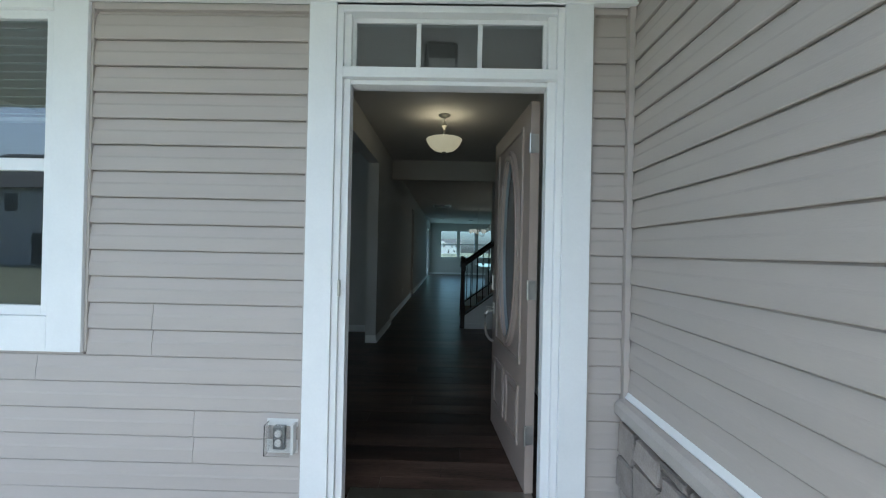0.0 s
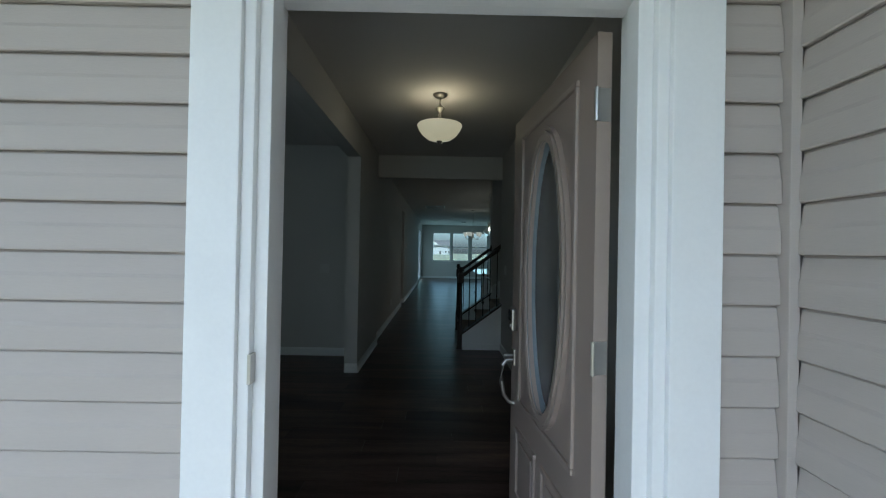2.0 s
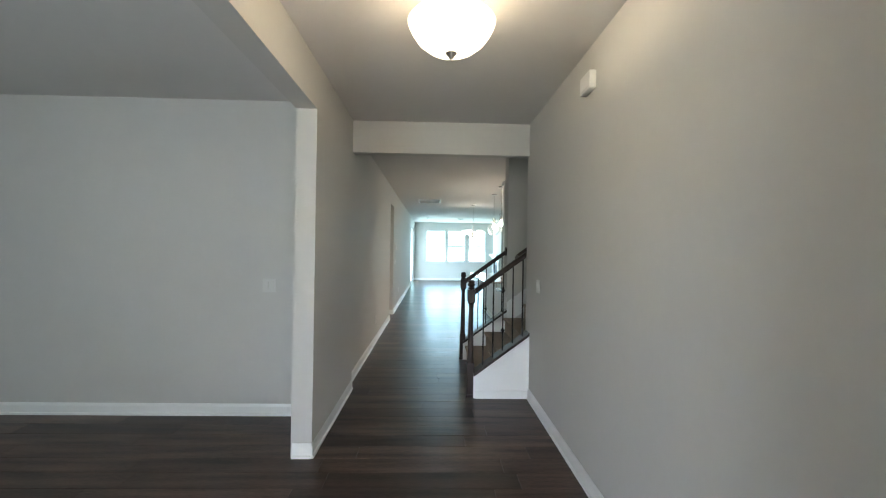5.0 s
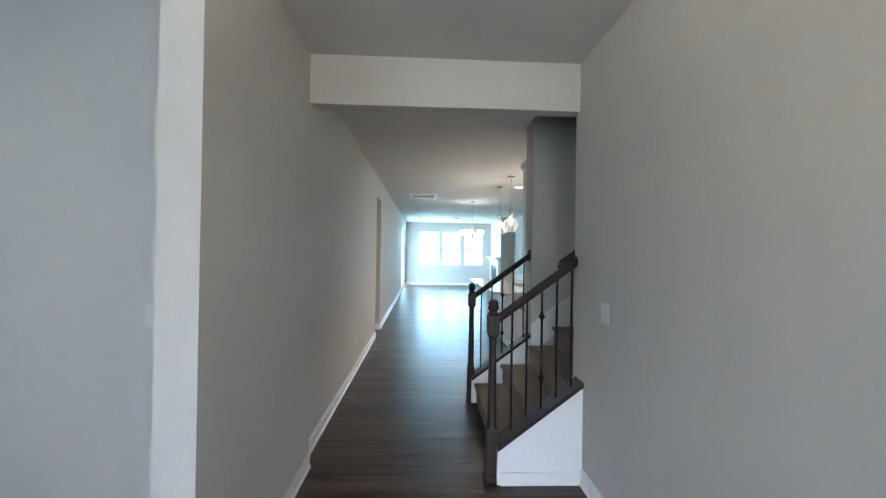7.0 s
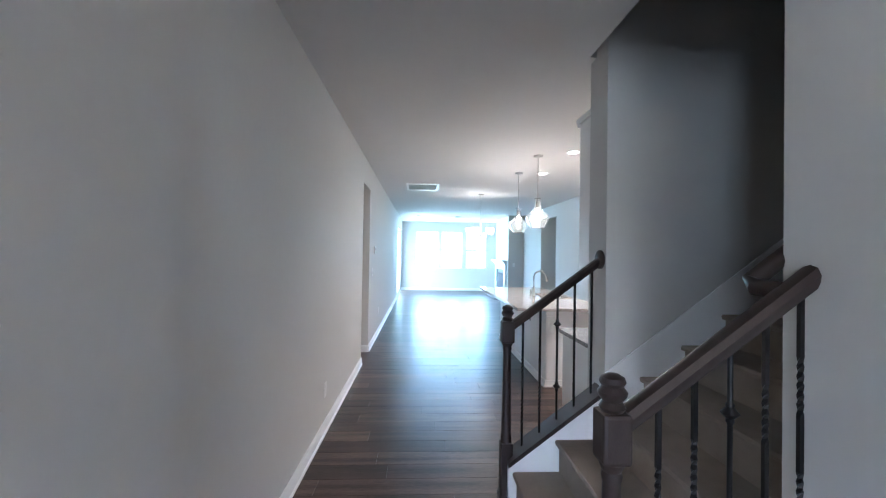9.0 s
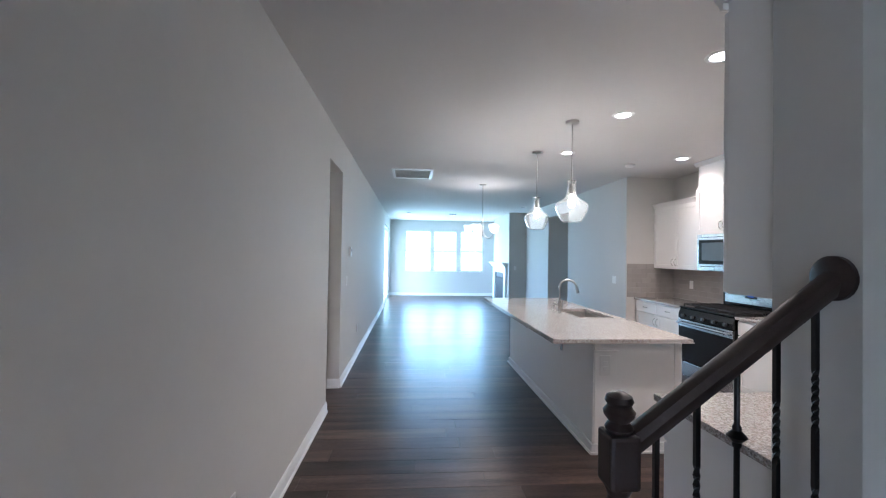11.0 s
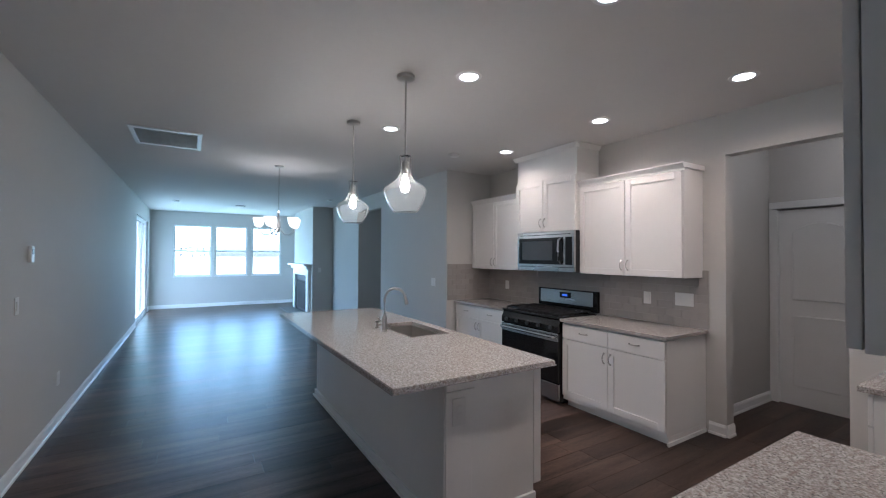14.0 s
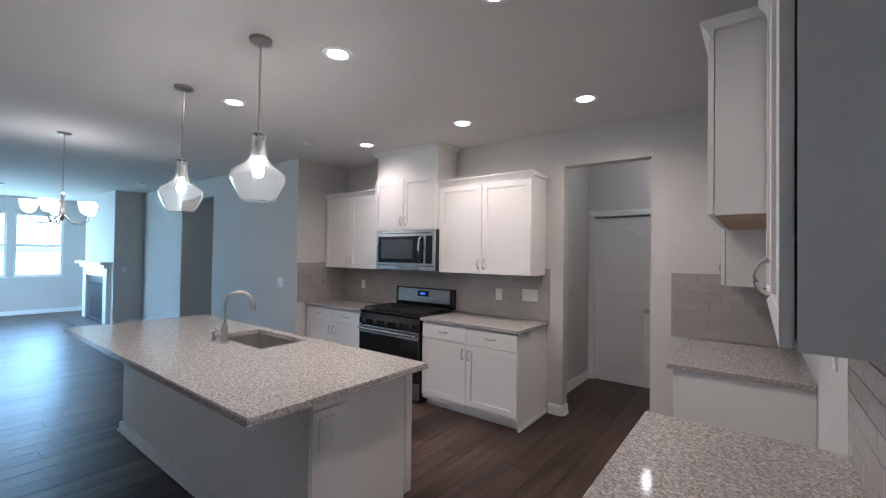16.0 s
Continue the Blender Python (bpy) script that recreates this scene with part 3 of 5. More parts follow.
part("moulding", rect_mould(bmesh.new(), 0.152, 0.80, 0.64, 1.945, 0), DOORPAINT, door)
for x0, x1 in ((0.125, 0.415), (0.49, 0.78)):
    pn = part("panel", boxm(x0 + 0.05, x1 - 0.05, -0.008, 0.001, 0.24, 0.47, bevel=0.006), DOORPAINT, door)
    part("panel_moulding", rect_mould(bmesh.new(), x0, x1, 0.19, 0.52, 0), DOORPAINT, pn)
for hz in (0.31, 1.06, 1.82):
    hg = part("hinge", boxm(DW, DW + 0.002, 0.004, 0.042, hz - 0.05, hz + 0.05), NICKEL, door, "satin nickel hinge")
    part("hinge_pin", tube(bmesh.new(), [(DW + 0.006, -0.004, hz - 0.05), (DW + 0.006, -0.004, hz + 0.05)], 0.007), NICKEL, hg)
kp = part("keypad", boxm(0.030, 0.100, -0.028, 0.0, 0.980, 1.090, bevel=0.008), NICKEL, door, "satin nickel keypad lock")
part("keypad_screen", boxm(0.039, 0.091, -0.031, -0.0275, 1.030, 1.083, bevel=0.001), BLACKGLOSS, kp, "black keypad")
bm = lathe(bmesh.new(), [(0.016, 0), (0.016, 0.01), (0.01, 0.012), (0, 0.012)], seg=16)
bmesh.ops.rotate(bm, matrix=Matrix.Rotation(radians(90), 3, "X"), verts=bm.verts)
bmesh.ops.translate(bm, vec=(0.065, -0.0275, 1.005), verts=bm.verts)
part("lock_cylinder", bm, NICKEL, kp, smooth=True)
hs = part("handle_set", boxm(0.043, 0.087, -0.012, 0.0, 0.805, 0.885, bevel=0.005), NICKEL, door, "satin nickel handle set")
part("thumb_latch", boxm(0.053, 0.077, -0.06, -0.012, 0.85, 0.86, bevel=0.003), NICKEL, hs)
part("grip", tube(bmesh.new(), [(0.065, -0.010, 0.83), (0.065, -0.045, 0.83), (0.065, -0.065, 0.805), (0.065, -0.068, 0.725), (0.065, -0.055, 0.655), (0.065, -0.03, 0.62), (0.065, -0.002, 0.613)],
                  [0.010, 0.010, 0.011, 0.011, 0.010, 0.009, 0.014]), NICKEL, hs, smooth=True)


# ---- foyer ----
def semi_flush(x, y):
    t = thing("foyer_lamp", pose(x, y, CH), "brushed nickel ceiling lamp with a lit glass bowl", "ceiling lamp")
    part("canopy", lathe(bmesh.new(), [(0.0, -0.035), (0.03, -0.034), (0.055, -0.02), (0.065, -0.004), (0.065, 0.0)]), NICKEL, t, smooth=True)
    part("stem", tube(bmesh.new(), [(0, 0, -0.03), (0, 0, -0.24)], 0.006), NICKEL, t)
    part("knuckle", lathe(bmesh.new(), [(0.008, -0.09), (0.02, -0.10), (0.042, -0.125), (0.03, -0.14), (0.012, -0.165), (0.018, -0.18), (0.018, -0.215)]), NICKEL, t, smooth=True)
    part("bowl", lathe(bmesh.new(), [(0.192, -0.268), (0.196, -0.273), (0.192, -0.285), (0.180, -0.312), (0.152, -0.352), (0.108, -0.387), (0.055, -0.404), (0.0, -0.408), (0.0, -0.402), (0.053, -0.398), (0.104, -0.381),
                                     (0.147, -0.347), (0.174, -0.308), (0.186, -0.283), (0.188, -0.269)], seg=40), OPAL, t, "lit opal glass bowl", smooth=True)
    part("finial", lathe(bmesh.new(), [(0.0, -0.436), (0.01, -0.431), (0.014, -0.421), (0.022, -0.414), (0.026, -0.408), (0.0, -0.403)]), NICKEL, t, smooth=True)
    bulb((x, y, CH - 0.25), 0.72, (1.0, 0.80, 0.55), 0.05)


semi_flush(0.10, 4.44)


def wall_plate(name, x, y, z, rz, label, category, w=0.075, h=0.118, kind="outlet", surface=None):
    """A plate on a wall; local -y is the way it faces."""
    t = thing(name, pose(x, y, z, 0, 0, rz), label, category)
    part("plate", boxm(-w / 2, w / 2, -0.007, 0.0, -h / 2, h / 2, bevel=0.003), surface or PLASTIC, t)
    if kind == "outlet":
        for dz in (-0.021, 0.021):
            part("socket_face", boxm(-0.017, 0.017, -0.010, -0.006, dz - 0.014, dz + 0.014, bevel=0.003), surface or PLASTIC, t)
    else:
        n = max(1, round(w / 0.06))
        for k in range(n):
            cx = (k - (n - 1) / 2) * 0.046
            part("rocker", boxm(cx - 0.016, cx + 0.016, -0.011, -0.006, -0.033, 0.033, bevel=0.002), surface or PLASTIC, t)
    return t


E_, W_, N_, S_ = 90, -90, 180, 0
wall_plate("outlet", 1.0, 4.14, 0.40, W_, "white wall outlet near the foyer floor", "outlet")
wall_plate("light_switch", 1.0, 6.33, 1.135, W_, "white double light switch by the stairs", "light switch", w=0.10, kind="switch")
wall_plate("light_switch", -1.372, 6.2, 1.124, S_, "off-white light switch on the front room wall", "light switch", w=0.118, kind="switch", surface=OFFWHITE)
wall_plate("outlet", -0.84, 9.04, 0.35, E_, "white wall outlet low on the hall wall", "outlet")
wall_plate("outlet", -0.84, 13.23, 0.406, E_, "white wall outlet low on the hall wall", "outlet")
wall_plate("light_switch", -0.84, 12.17, 1.16, E_, "white light switch below the thermostat", "light switch", kind="switch")
wall_plate("light_switch", 3.25, 13.63, 1.124, W_, "white light switch beside the kitchen corner", "light switch", w=0.118, kind="switch")
wall_plate("light_switch", 2.931, 18.85, 1.135, S_, "small dark control plate on the chimney breast", "control plate", kind="switch")
wall_plate("outlet", 4.008, 12.833, 1.109, W_, "white outlet in the tiled splashback", "outlet")
wall_plate("outlet", 4.008, 10.722, 1.114, W_, "white outlet in the tiled splashback", "outlet")
wall_plate("light_switch", 4.008, 10.366, 1.128, W_, "white triple switch plate in the splashback", "light switch", w=0.165, kind="switch")

th = thing("thermostat", pose(-0.84, 12.41, 1.51, 0, 0, E_), "small white wall thermostat", "thermostat")
part("body", boxm(-0.035, 0.035, -0.022, 0, -0.06, 0.06, bevel=0.006), PLASTIC, th)
part("screen", boxm(-0.022, 0.022, -0.0235, -0.0215, 0.0, 0.04), GREYPLASTIC, th)
ch = thing("door_chime", pose(1.0, 5.13, 2.50, 0, 0, W_), "white door chime box high on the wall", "door chime")
part("body", boxm(-0.08, 0.08, -0.045, 0, -0.055, 0.055, bevel=0.008), PLASTIC, ch)
part("grille", boxm(-0.05, 0.05, -0.048, -0.0445, -0.04, -0.03), PLASTIC, ch)

# ---- stairs ----
RISE, RUN, X1 = 0.1875, 0.2525, 0.505
stairs = thing("staircase", pose(0, 0, 0), "beige carpeted staircase with white skirt boards", "staircase")
for i in range(17):
    x, z = X1 + i * RUN, RISE * (i + 1)
    bm = bmesh.new()
    prism(bm, [(x, z - RISE), (x, z - 0.035), (x - 0.022, z - 0.028), (x - 0.026, z - 0.012), (x - 0.018, z), (x + RUN + 0.002, z), (x + RUN + 0.002, z - RISE)], "y", 6.764, 8.056)
    part("tread", bm, CARPET, stairs, "carpeted step")
SL = RISE / RUN
SZ = lambda x: 0.215 + SL * (x - 0.455)


def knee(y0, y1, x_end):
    x0, z0 = 0.455, SZ(0.455)
    bm = bmesh.new()
    prism(bm, [(x0, 0.0), (x_end, 0.0), (x_end, SZ(x_end) - 0.001), (x0, z0 - 0.001)], "y", y0, y1)
    part("knee_wall", bm, TRIM, stairs, "white panelled knee wall")
    bm = bmesh.new()
    prism(bm, [(x0, z0), (x_end, SZ(x_end)), (x_end, SZ(x_end) + 0.03), (x0 - 0.0, z0 + 0.03)], "y", y0 - 0.015, y1 + 0.015)
    part("shoe_rail", bm, DARKWOOD, stairs, "dark wooden cap on the knee wall")


knee(6.64, 6.762, 0.998)
knee(8.058, 8.18, 1.029)
part("base_strip", boxm(0.47, 0.985, 6.626, 6.639, 0, 0.085, bevel=0.003), TRIM, stairs)
bm = bmesh.new()
prism(bm, [(1.03, SZ(1.03) - 0.16), (4.9, SZ(4.9) - 0.16), (4.9, SZ(4.9) + 0.13), (1.03, SZ(1.03) + 0.13)], "y", 8.046, 8.058)
part("skirt_board", bm, TRIM, stairs, "white skirt board up the wall")
bm = bmesh.new()
prism(bm, [(1.13, SZ(1.13) - 0.16), (4.9, SZ(4.9) - 0.16), (4.9, SZ(4.9) + 0.13), (1.13, SZ(1.13) + 0.13)], "y", 6.762, 6.774)
part("skirt_board", bm, TRIM, stairs, "white skirt board up the wall")


def balustrade(x, y, rail_end, label, rosette=True, first=0.095):
    """Newel, hand rail and five iron balusters; starts at x, runs up along +x."""
    t = thing("stair_railing", pose(x, y, 0), label, "stair railing")
    nw = part("newel_post", boxm(-0.036, 0.036, -0.036, 0.036, 0.0, 0.34, bevel=0.006), DARKWOOD, t)
    part("newel_shaft", lathe(bmesh.new(), [(0.036, 0.34), (0.030, 0.355), (0.034, 0.37), (0.028, 0.39), (0.029, 0.45), (0.025, 0.75), (0.023, 0.88), (0.027, 0.90), (0.024, 0.91), (0.033, 0.93), (0.034, 0.935)], seg=20), DARKWOOD, nw, smooth=True)
    part("newel_block", boxm(-0.038, 0.038, -0.038, 0.038, 0.935, 1.065, bevel=0.010), DARKWOOD, nw)
    part("finial", lathe(bmesh.new(), [(0.028, 1.065), (0.034, 1.075), (0.030, 1.083), (0.024, 1.09), (0.036, 1.105), (0.038, 1.115), (0.030, 1.125), (0.028, 1.13), (0.034, 1.14), (0.030, 1.152), (0.016, 1.16), (0.0, 1.162)], seg=20), DARKWOOD, nw, smooth=True)
    part("base_block", boxm(-0.044, 0.044, -0.044, 0.044, 0.0, 0.03, bevel=0.004), DARKWOOD, nw)
    L = rail_end - x
    z0 = 1.02
    bm = bmesh.new()
    prof = [(-0.030, -0.014), (-0.022, -0.032), (0.022, -0.032), (0.030, -0.014), (0.032, 0.004), (0.022, 0.024), (0.0, 0.031), (-0.022, 0.024), (-0.032, 0.004)]
    a = [bm.verts.new((0.03, u, z0 + v + SL * 0.03)) for u, v in prof]
    b = [bm.verts.new((L, u, z0 + v + SL * L)) for u, v in prof]
    for i in range(len(prof)):
        j = (i + 1) % len(prof)
        bm.faces.new((a[i], a[j], b[j], b[i]))
    bm.faces.new(a[::-1]), bm.faces.new(b)
    part("hand_rail", bm, DARKWOOD, t, smooth=True)
    if rosette:
        bm = lathe(bmesh.new(), [(0.058, 0.0), (0.058, 0.012), (0.045, 0.02), (0.0, 0.02)], seg=24)
        bmesh.ops.rotate(bm, matrix=Matrix.Rotation(radians(-90), 3, "Y"), verts=bm.verts)
        bmesh.ops.translate(bm, vec=(L, 0, z0 + SL * L), verts=bm.verts)
        part("rosette", bm, DARKWOOD, t, smooth=True)
    for k in range(5):
        bx = first + k * (L - 0.15) / 4
        lo, hi = SZ(x + bx) + 0.03, z0 + SL * bx - 0.03
        if k == 2:
            pr = [(0.007, lo)]
            for c in (lo + 0.20, hi - 0.17):
                pr += [(0.007, c - 0.03), (0.011, c - 0.022), (0.010, c - 0.015), (0.024, c), (0.010, c + 0.015), (0.011, c + 0.022), (0.007, c + 0.03)]
            pr += [(0.007, hi)]
            bm = lathe(bmesh.new(), pr, bx, 0, seg=10)
        else:
            bm = bmesh.new()
            n, rings = 60, []
            for i in range(n + 1):
                f = i / n
                tw = 0.0
                for c in (0.28, 0.68):
                    tw += 2 * math.pi * 1.5 * min(1, max(0, (f - c + 0.10) / 0.20))
                zz = lo + (hi - lo) * f
                rings.append([bm.verts.new((bx + 0.0085 * math.cos(tw + q), 0.0085 * math.sin(tw + q), zz)) for q in (0.785, 2.356, 3.927, 5.498)])
            for p, q in zip(rings, rings[1:]):
                for i in range(4):
                    bm.faces.new((p[i], p[(i + 1) % 4], q[(i + 1) % 4], q[i]))
        part("baluster", bm, IRON, t, "black iron baluster", smooth=(k == 2))
    return t


balustrade(0.425, 6.70, 0.965, "dark wood railing with twisted iron balusters, foyer side", rosette=False, first=0.124)
balustrade(0.452, 8.12, 1.025, "dark wood railing with twisted iron balusters, kitchen side")
wr = thing("wall_handrail", pose(0, 0, 0), "dark wooden handrail along the stair wall", "handrail")
part("rail", tube(bmesh.new(), [(0.91, 6.72, 1.378), (0.90, 6.80, 1.383), (0.915, 6.84, 1.397), (2.2, 6.84, 1.397 + SL * 1.285), (4.6, 6.84, 1.397 + SL * 3.685)], 0.026, seg=12), DARKWOOD, wr, smooth=True)

# ---- hall doorway ----
hd = thing("door_hall", pose(-0.985, 11.77, 0, 0, 0, 90), "white closed door in the hall recess", "door", kind="structure")
part("leaf", boxm(-0.69, -0.045, 0.005, 0.04, 0.012, 2.03, bevel=0.003), TRIM, hd)
part("casing", boxm(-0.045, 0.0, -0.012, 0.04, 0.0, 2.03, bevel=0.003), TRIM, hd)
part("casing", boxm(-0.73, 0.0, -0.012, 0.04, 2.032, 2.09, bevel=0.003), TRIM, hd)
part("panel_wall", boxm(-0.72, 0.03, 0.002, 0.04, 2.092, 2.45), WALL, hd)
for z in (0.25, 1.10, 1.80):
    part("hinge", tube(bmesh.new(), [(-0.046, -0.002, z - 0.045), (-0.046, -0.002, z + 0.045)], 0.008), NICKEL, hd)
solid("wall_niche_side", boxm(-1.22, -0.97, 11.80, 11.9, 0, CH), WALL, "side of the hall recess", "wall")
solid("wall_niche_near", boxm(-1.22, -0.97, 10.96, 11.07, 0, CH), WALL, "near side of the hall recess", "wall")


# ---- kitchen ----
def pull(parent, x, y, z, upright=True, L=0.096):
    """An arched bar pull on a face at y (outwards is -y)."""
    pts = []
    for i in range(9):
        f = i / 8
        d = -0.004 - 0.028 * math.sin(math.pi * f) ** 0.6
        o = (f - 0.5) * L
        pts.append((x, y + d, z + o) if upright else (x + o, y + d, z))
    return part("handle", tube(bmesh.new(), pts, [0.008, 0.006, 0.005, 0.0055, 0.006, 0.0055, 0.005, 0.006, 0.008], seg=8), NICKEL, parent, "satin nickel pull", smooth=True)


def shaker(x0, x1, z0, z1, y=0.0, t=0.02, rail=0.058):
    bm = bmesh.new()
    box(bm, x0, x0 + rail, y - t, y, z0, z1, bevel=0.002)
    box(bm, x1 - rail, x1, y - t, y, z0, z1, bevel=0.002)
    box(bm, x0 + rail, x1 - rail, y - t, y, z0, z0 + rail, bevel=0.002)
    box(bm, x0 + rail, x1 - rail, y - t, y, z1 - rail, z1, bevel=0.002)
    box(bm, x0 + rail - 0.002, x1 - rail + 0.002, y - t + 0.010, y - 0.001, z0 + rail - 0.002, z1 - rail + 0.002)
    return bm


def shaker_door(parent, x0, x1, z0, z1, y=0.0, t=0.02, rail=0.058):
    """A shaker door: flat panel, two stiles and two rails."""
    do = part("door", boxm(x0 + rail - 0.002, x1 - rail + 0.002, y - t + 0.010, y - 0.001, z0 + rail - 0.002, z1 - rail + 0.002), CAB, parent)
    for a, b in ((x0, x0 + rail), (x1 - rail, x1)):
        part("stile", boxm(a, b, y - t, y, z0, z1, bevel=0.002), CAB, do)
    for a, b in ((z0, z0 + rail), (z1 - rail, z1)):
        part("rail", boxm(x0 + rail + 0.0003, x1 - rail - 0.0003, y - t, y, a, b, bevel=0.002), CAB, do)
    return do


def base_unit(m, w, d, label, toe=0.10):
    t = thing("base_cabinet", m, label, "cabinet", "kitchen base cabinets")
    part("body", boxm(0, w, 0.001, d, toe - 0.03, 0.850), CAB, t)
    part("toe_kick", boxm(0.012, w, 0.055, d, 0.0, toe - 0.031), CAB, t)
    part("gable_foot", boxm(w - 0.012, w, 0.02, 0.054, 0.0, toe - 0.031), CAB, t)
    for k in range(2):
        a, b = 0.004 + k * w / 2, w / 2 - 0.002 + k * (w / 2 - 0.002)
        dr = part("drawer", boxm(a, b, -0.02, 0, 0.690, 0.834, bevel=0.003), CAB, t)
        pull(dr, (a + b) / 2, -0.02, 0.765, False)
        do = shaker_door(t, a, b, toe + 0.012, 0.680)
        pull(do, b - 0.03 if k == 0 else a + 0.03, -0.02, 0.585)
    return t


def wall_unit(m, w, d, z0, z1, label, crown=True, doors=2, under=None):
    t = thing("wall_cabinet", m, label, "cabinet", "kitchen wall cabinets")
    part("body", boxm(0, w, 0.003, d, z0, z1), CAB, t)
    if under:
        part("underside", boxm(0.004, w - 0.004, 0.005, d, z0 - 0.004, z0 - 0.001), under, t)
    for k in range(doors):
        a, b = 0.004 + k * w / doors, w / doors - 0.003 + k * w / doors
        do = shaker_door(t, a, b, z0 + 0.004, z1 - 0.03)
        pull(do, b - 0.03 if (k == 0 and doors > 1) else a + 0.03, -0.02, z0 + 0.10)
    if crown:
        bm = bmesh.new()
        prism(bm, [(0.0, z1 - 0.025), (-0.012, z1 - 0.025), (-0.020, z1 - 0.005), (-0.045, z1 + 0.03), (-0.045, z1 + 0.042), (d, z1 + 0.042), (d, z1 + 0.001), (0.0, z1 + 0.001)], "x", -0.02, w + 0.02)
        part("crown_moulding", bm, CAB, t)
    return t


def slab(name, x0, x1, y0, y1, label, z0=0.852, z1=0.882):
    return solid(name, boxm(x0, x1, y0, y1, z0, z1, bevel=0.004), GRANITE, label, "worktop", kind="object")


facing_w = lambda x, y: pose(x, y, 0, 0, 0, -90)
facing_n = lambda x, y: pose(x, y, 0, 0, 0, 180)
base_unit(facing_w(3.42, 11.262), 1.07, 0.598, "white shaker base cabinet with drawers beside the range")
base_unit(facing_w(3.42, 13.245), 1.06, 0.598, "white shaker base cabinet with drawers in the tiled corner")
slab("range_worktop", 3.372, 4.016, 10.165, 11.268, "speckled grey granite worktop by the range")
slab("corner_worktop", 3.372, 4.016, 12.178, 13.255, "speckled grey granite worktop in the corner")
solid("cabinet_shoe", boxm(3.425, 4.0, 10.178, 10.19, 0, 0.03), TRIM, "white shoe moulding at the cabinet end", "trim")
wall_unit(facing_w(3.705, 11.285), 1.075, 0.312, 1.335, 2.275, "white shaker wall cabinet with two doors")
wall_unit(facing_w(3.705, 13.245), 1.0, 0.312, 1.335, 2.275, "white shaker wall cabinet in the corner")
wall_unit(facing_w(3.65, 12.235), 0.94, 0.367, 1.80, 2.42, "white wall cabinet above the microwave", crown=False)
hc = thing("hood_chase", pose(0, 0, 0), "white boxed chase from cabinet to ceiling", "boxing")
part("box", boxm(3.665, 4.018, 11.30, 12.23, 2.424, 2.738), CAB, hc)
part("crown_moulding", prism(bmesh.new(), [(3.664, 2.69), (3.655, 2.69), (3.62, 2.73), (3.62, 2.737), (3.664, 2.737)], "y", 11.26, 12.27), CAB, hc)
part("crown_moulding", prism(bmesh.new(), [(11.299, 2.69), (11.29, 2.69), (11.262, 2.73), (11.262, 2.737), (11.299, 2.737)], "x", 3.62, 4.018), CAB, hc)

# microwave over the range
mw = thing("microwave", facing_w(3.60, 12.165), "stainless steel over-range microwave", "microwave")
MW = 0.882
part("body", boxm(0, MW, 0.03, 0.415, 1.345, 1.797, bevel=0.004), BLACKGLOSS, mw)
part("door_frame", boxm(0.0, MW, 0.0, 0.029, 1.395, 1.795, bevel=0.004), STEEL, mw)
part("bottom_trim", boxm(0.0, MW, 0.004, 0.029, 1.347, 1.393, bevel=0.003), STEEL, mw)
part("door_glass", boxm(0.035, 0.73, -0.003, -0.0005, 1.425, 1.725, bevel=0.001), BLACKGLOSS, mw, "black door glass")
part("window_mesh", boxm(0.09, 0.58, -0.0045, -0.0032, 1.47, 1.69), SLATE, mw)
part("control_panel", boxm(0.765, 0.855, -0.003, -0.0005, 1.425, 1.725, bevel=0.001), BLACKGLOSS, mw, "black control panel")
part("handle", tube(bmesh.new(), [(0.70, -0.003, 1.44), (0.70, -0.035, 1.46), (0.70, -0.048, 1.575), (0.70, -0.035, 1.69), (0.70, -0.003, 1.71)], 0.013), STEEL, mw, smooth=True)
part("vent_slot", boxm(0.05, MW - 0.05, -0.001, 0.0, 1.755, 1.762), BLACKGLOSS, mw)

# gas range
rg = thing("gas_range", pose(3.36, 12.172, -0.035, 0, 0, -90), "black and stainless gas range with a blue display", "range")
RW = 0.896
part("body", boxm(0.003, RW - 0.003, 0.03, 0.63, 0.06, 0.90), BLACKGLOSS, rg)
part("foot_recess", boxm(0.02, RW - 0.02, 0.08, 0.60, 0.035, 0.059), BLACKMATTE, rg)
part("storage_drawer", boxm(0.003, RW - 0.003, 0.005, 0.029, 0.07, 0.24, bevel=0.004), STEEL, rg)
ov = part("oven_door", boxm(0.003, RW - 0.003, 0.0, 0.029, 0.25, 0.76, bevel=0.004), BLACKGLOSS, rg)
part("door_trim", boxm(0.003, RW - 0.003, -0.004, -0.0005, 0.675, 0.76, bevel=0.001), STEEL, ov)
part("handle", tube(bmesh.new(), [(0.04, -0.004, 0.72), (0.04, -0.045, 0.725), (RW - 0.04, -0.045, 0.725), (RW - 0.04, -0.004, 0.72)], 0.014), STEEL, ov, smooth=True)
fp = part("knob_panel", prism(bmesh.new(), [(-0.002, 0.77), (-0.002, 0.83), (0.03, 0.90), (0.06, 0.90), (0.06, 0.77)], "x", 0.003, RW - 0.003), BLACKGLOSS, rg)
for k in range(5):
    kx = 0.10 + k * 0.174
    bm = lathe(bmesh.new(), [(0.021, 0), (0.019, 0.026), (0.0, 0.026)], seg=14)
    bmesh.ops.rotate(bm, matrix=Matrix.Rotation(radians(78), 3, "X"), verts=bm.verts)
    bmesh.ops.translate(bm, vec=(kx, -0.001, 0.81), verts=bm.verts)
    part("knob", bm, BLACKMATTE, fp)
part("cooktop", boxm(0.0, RW, 0.01, 0.60, 0.902, 0.925, bevel=0.006), BLACKGLOSS, rg)
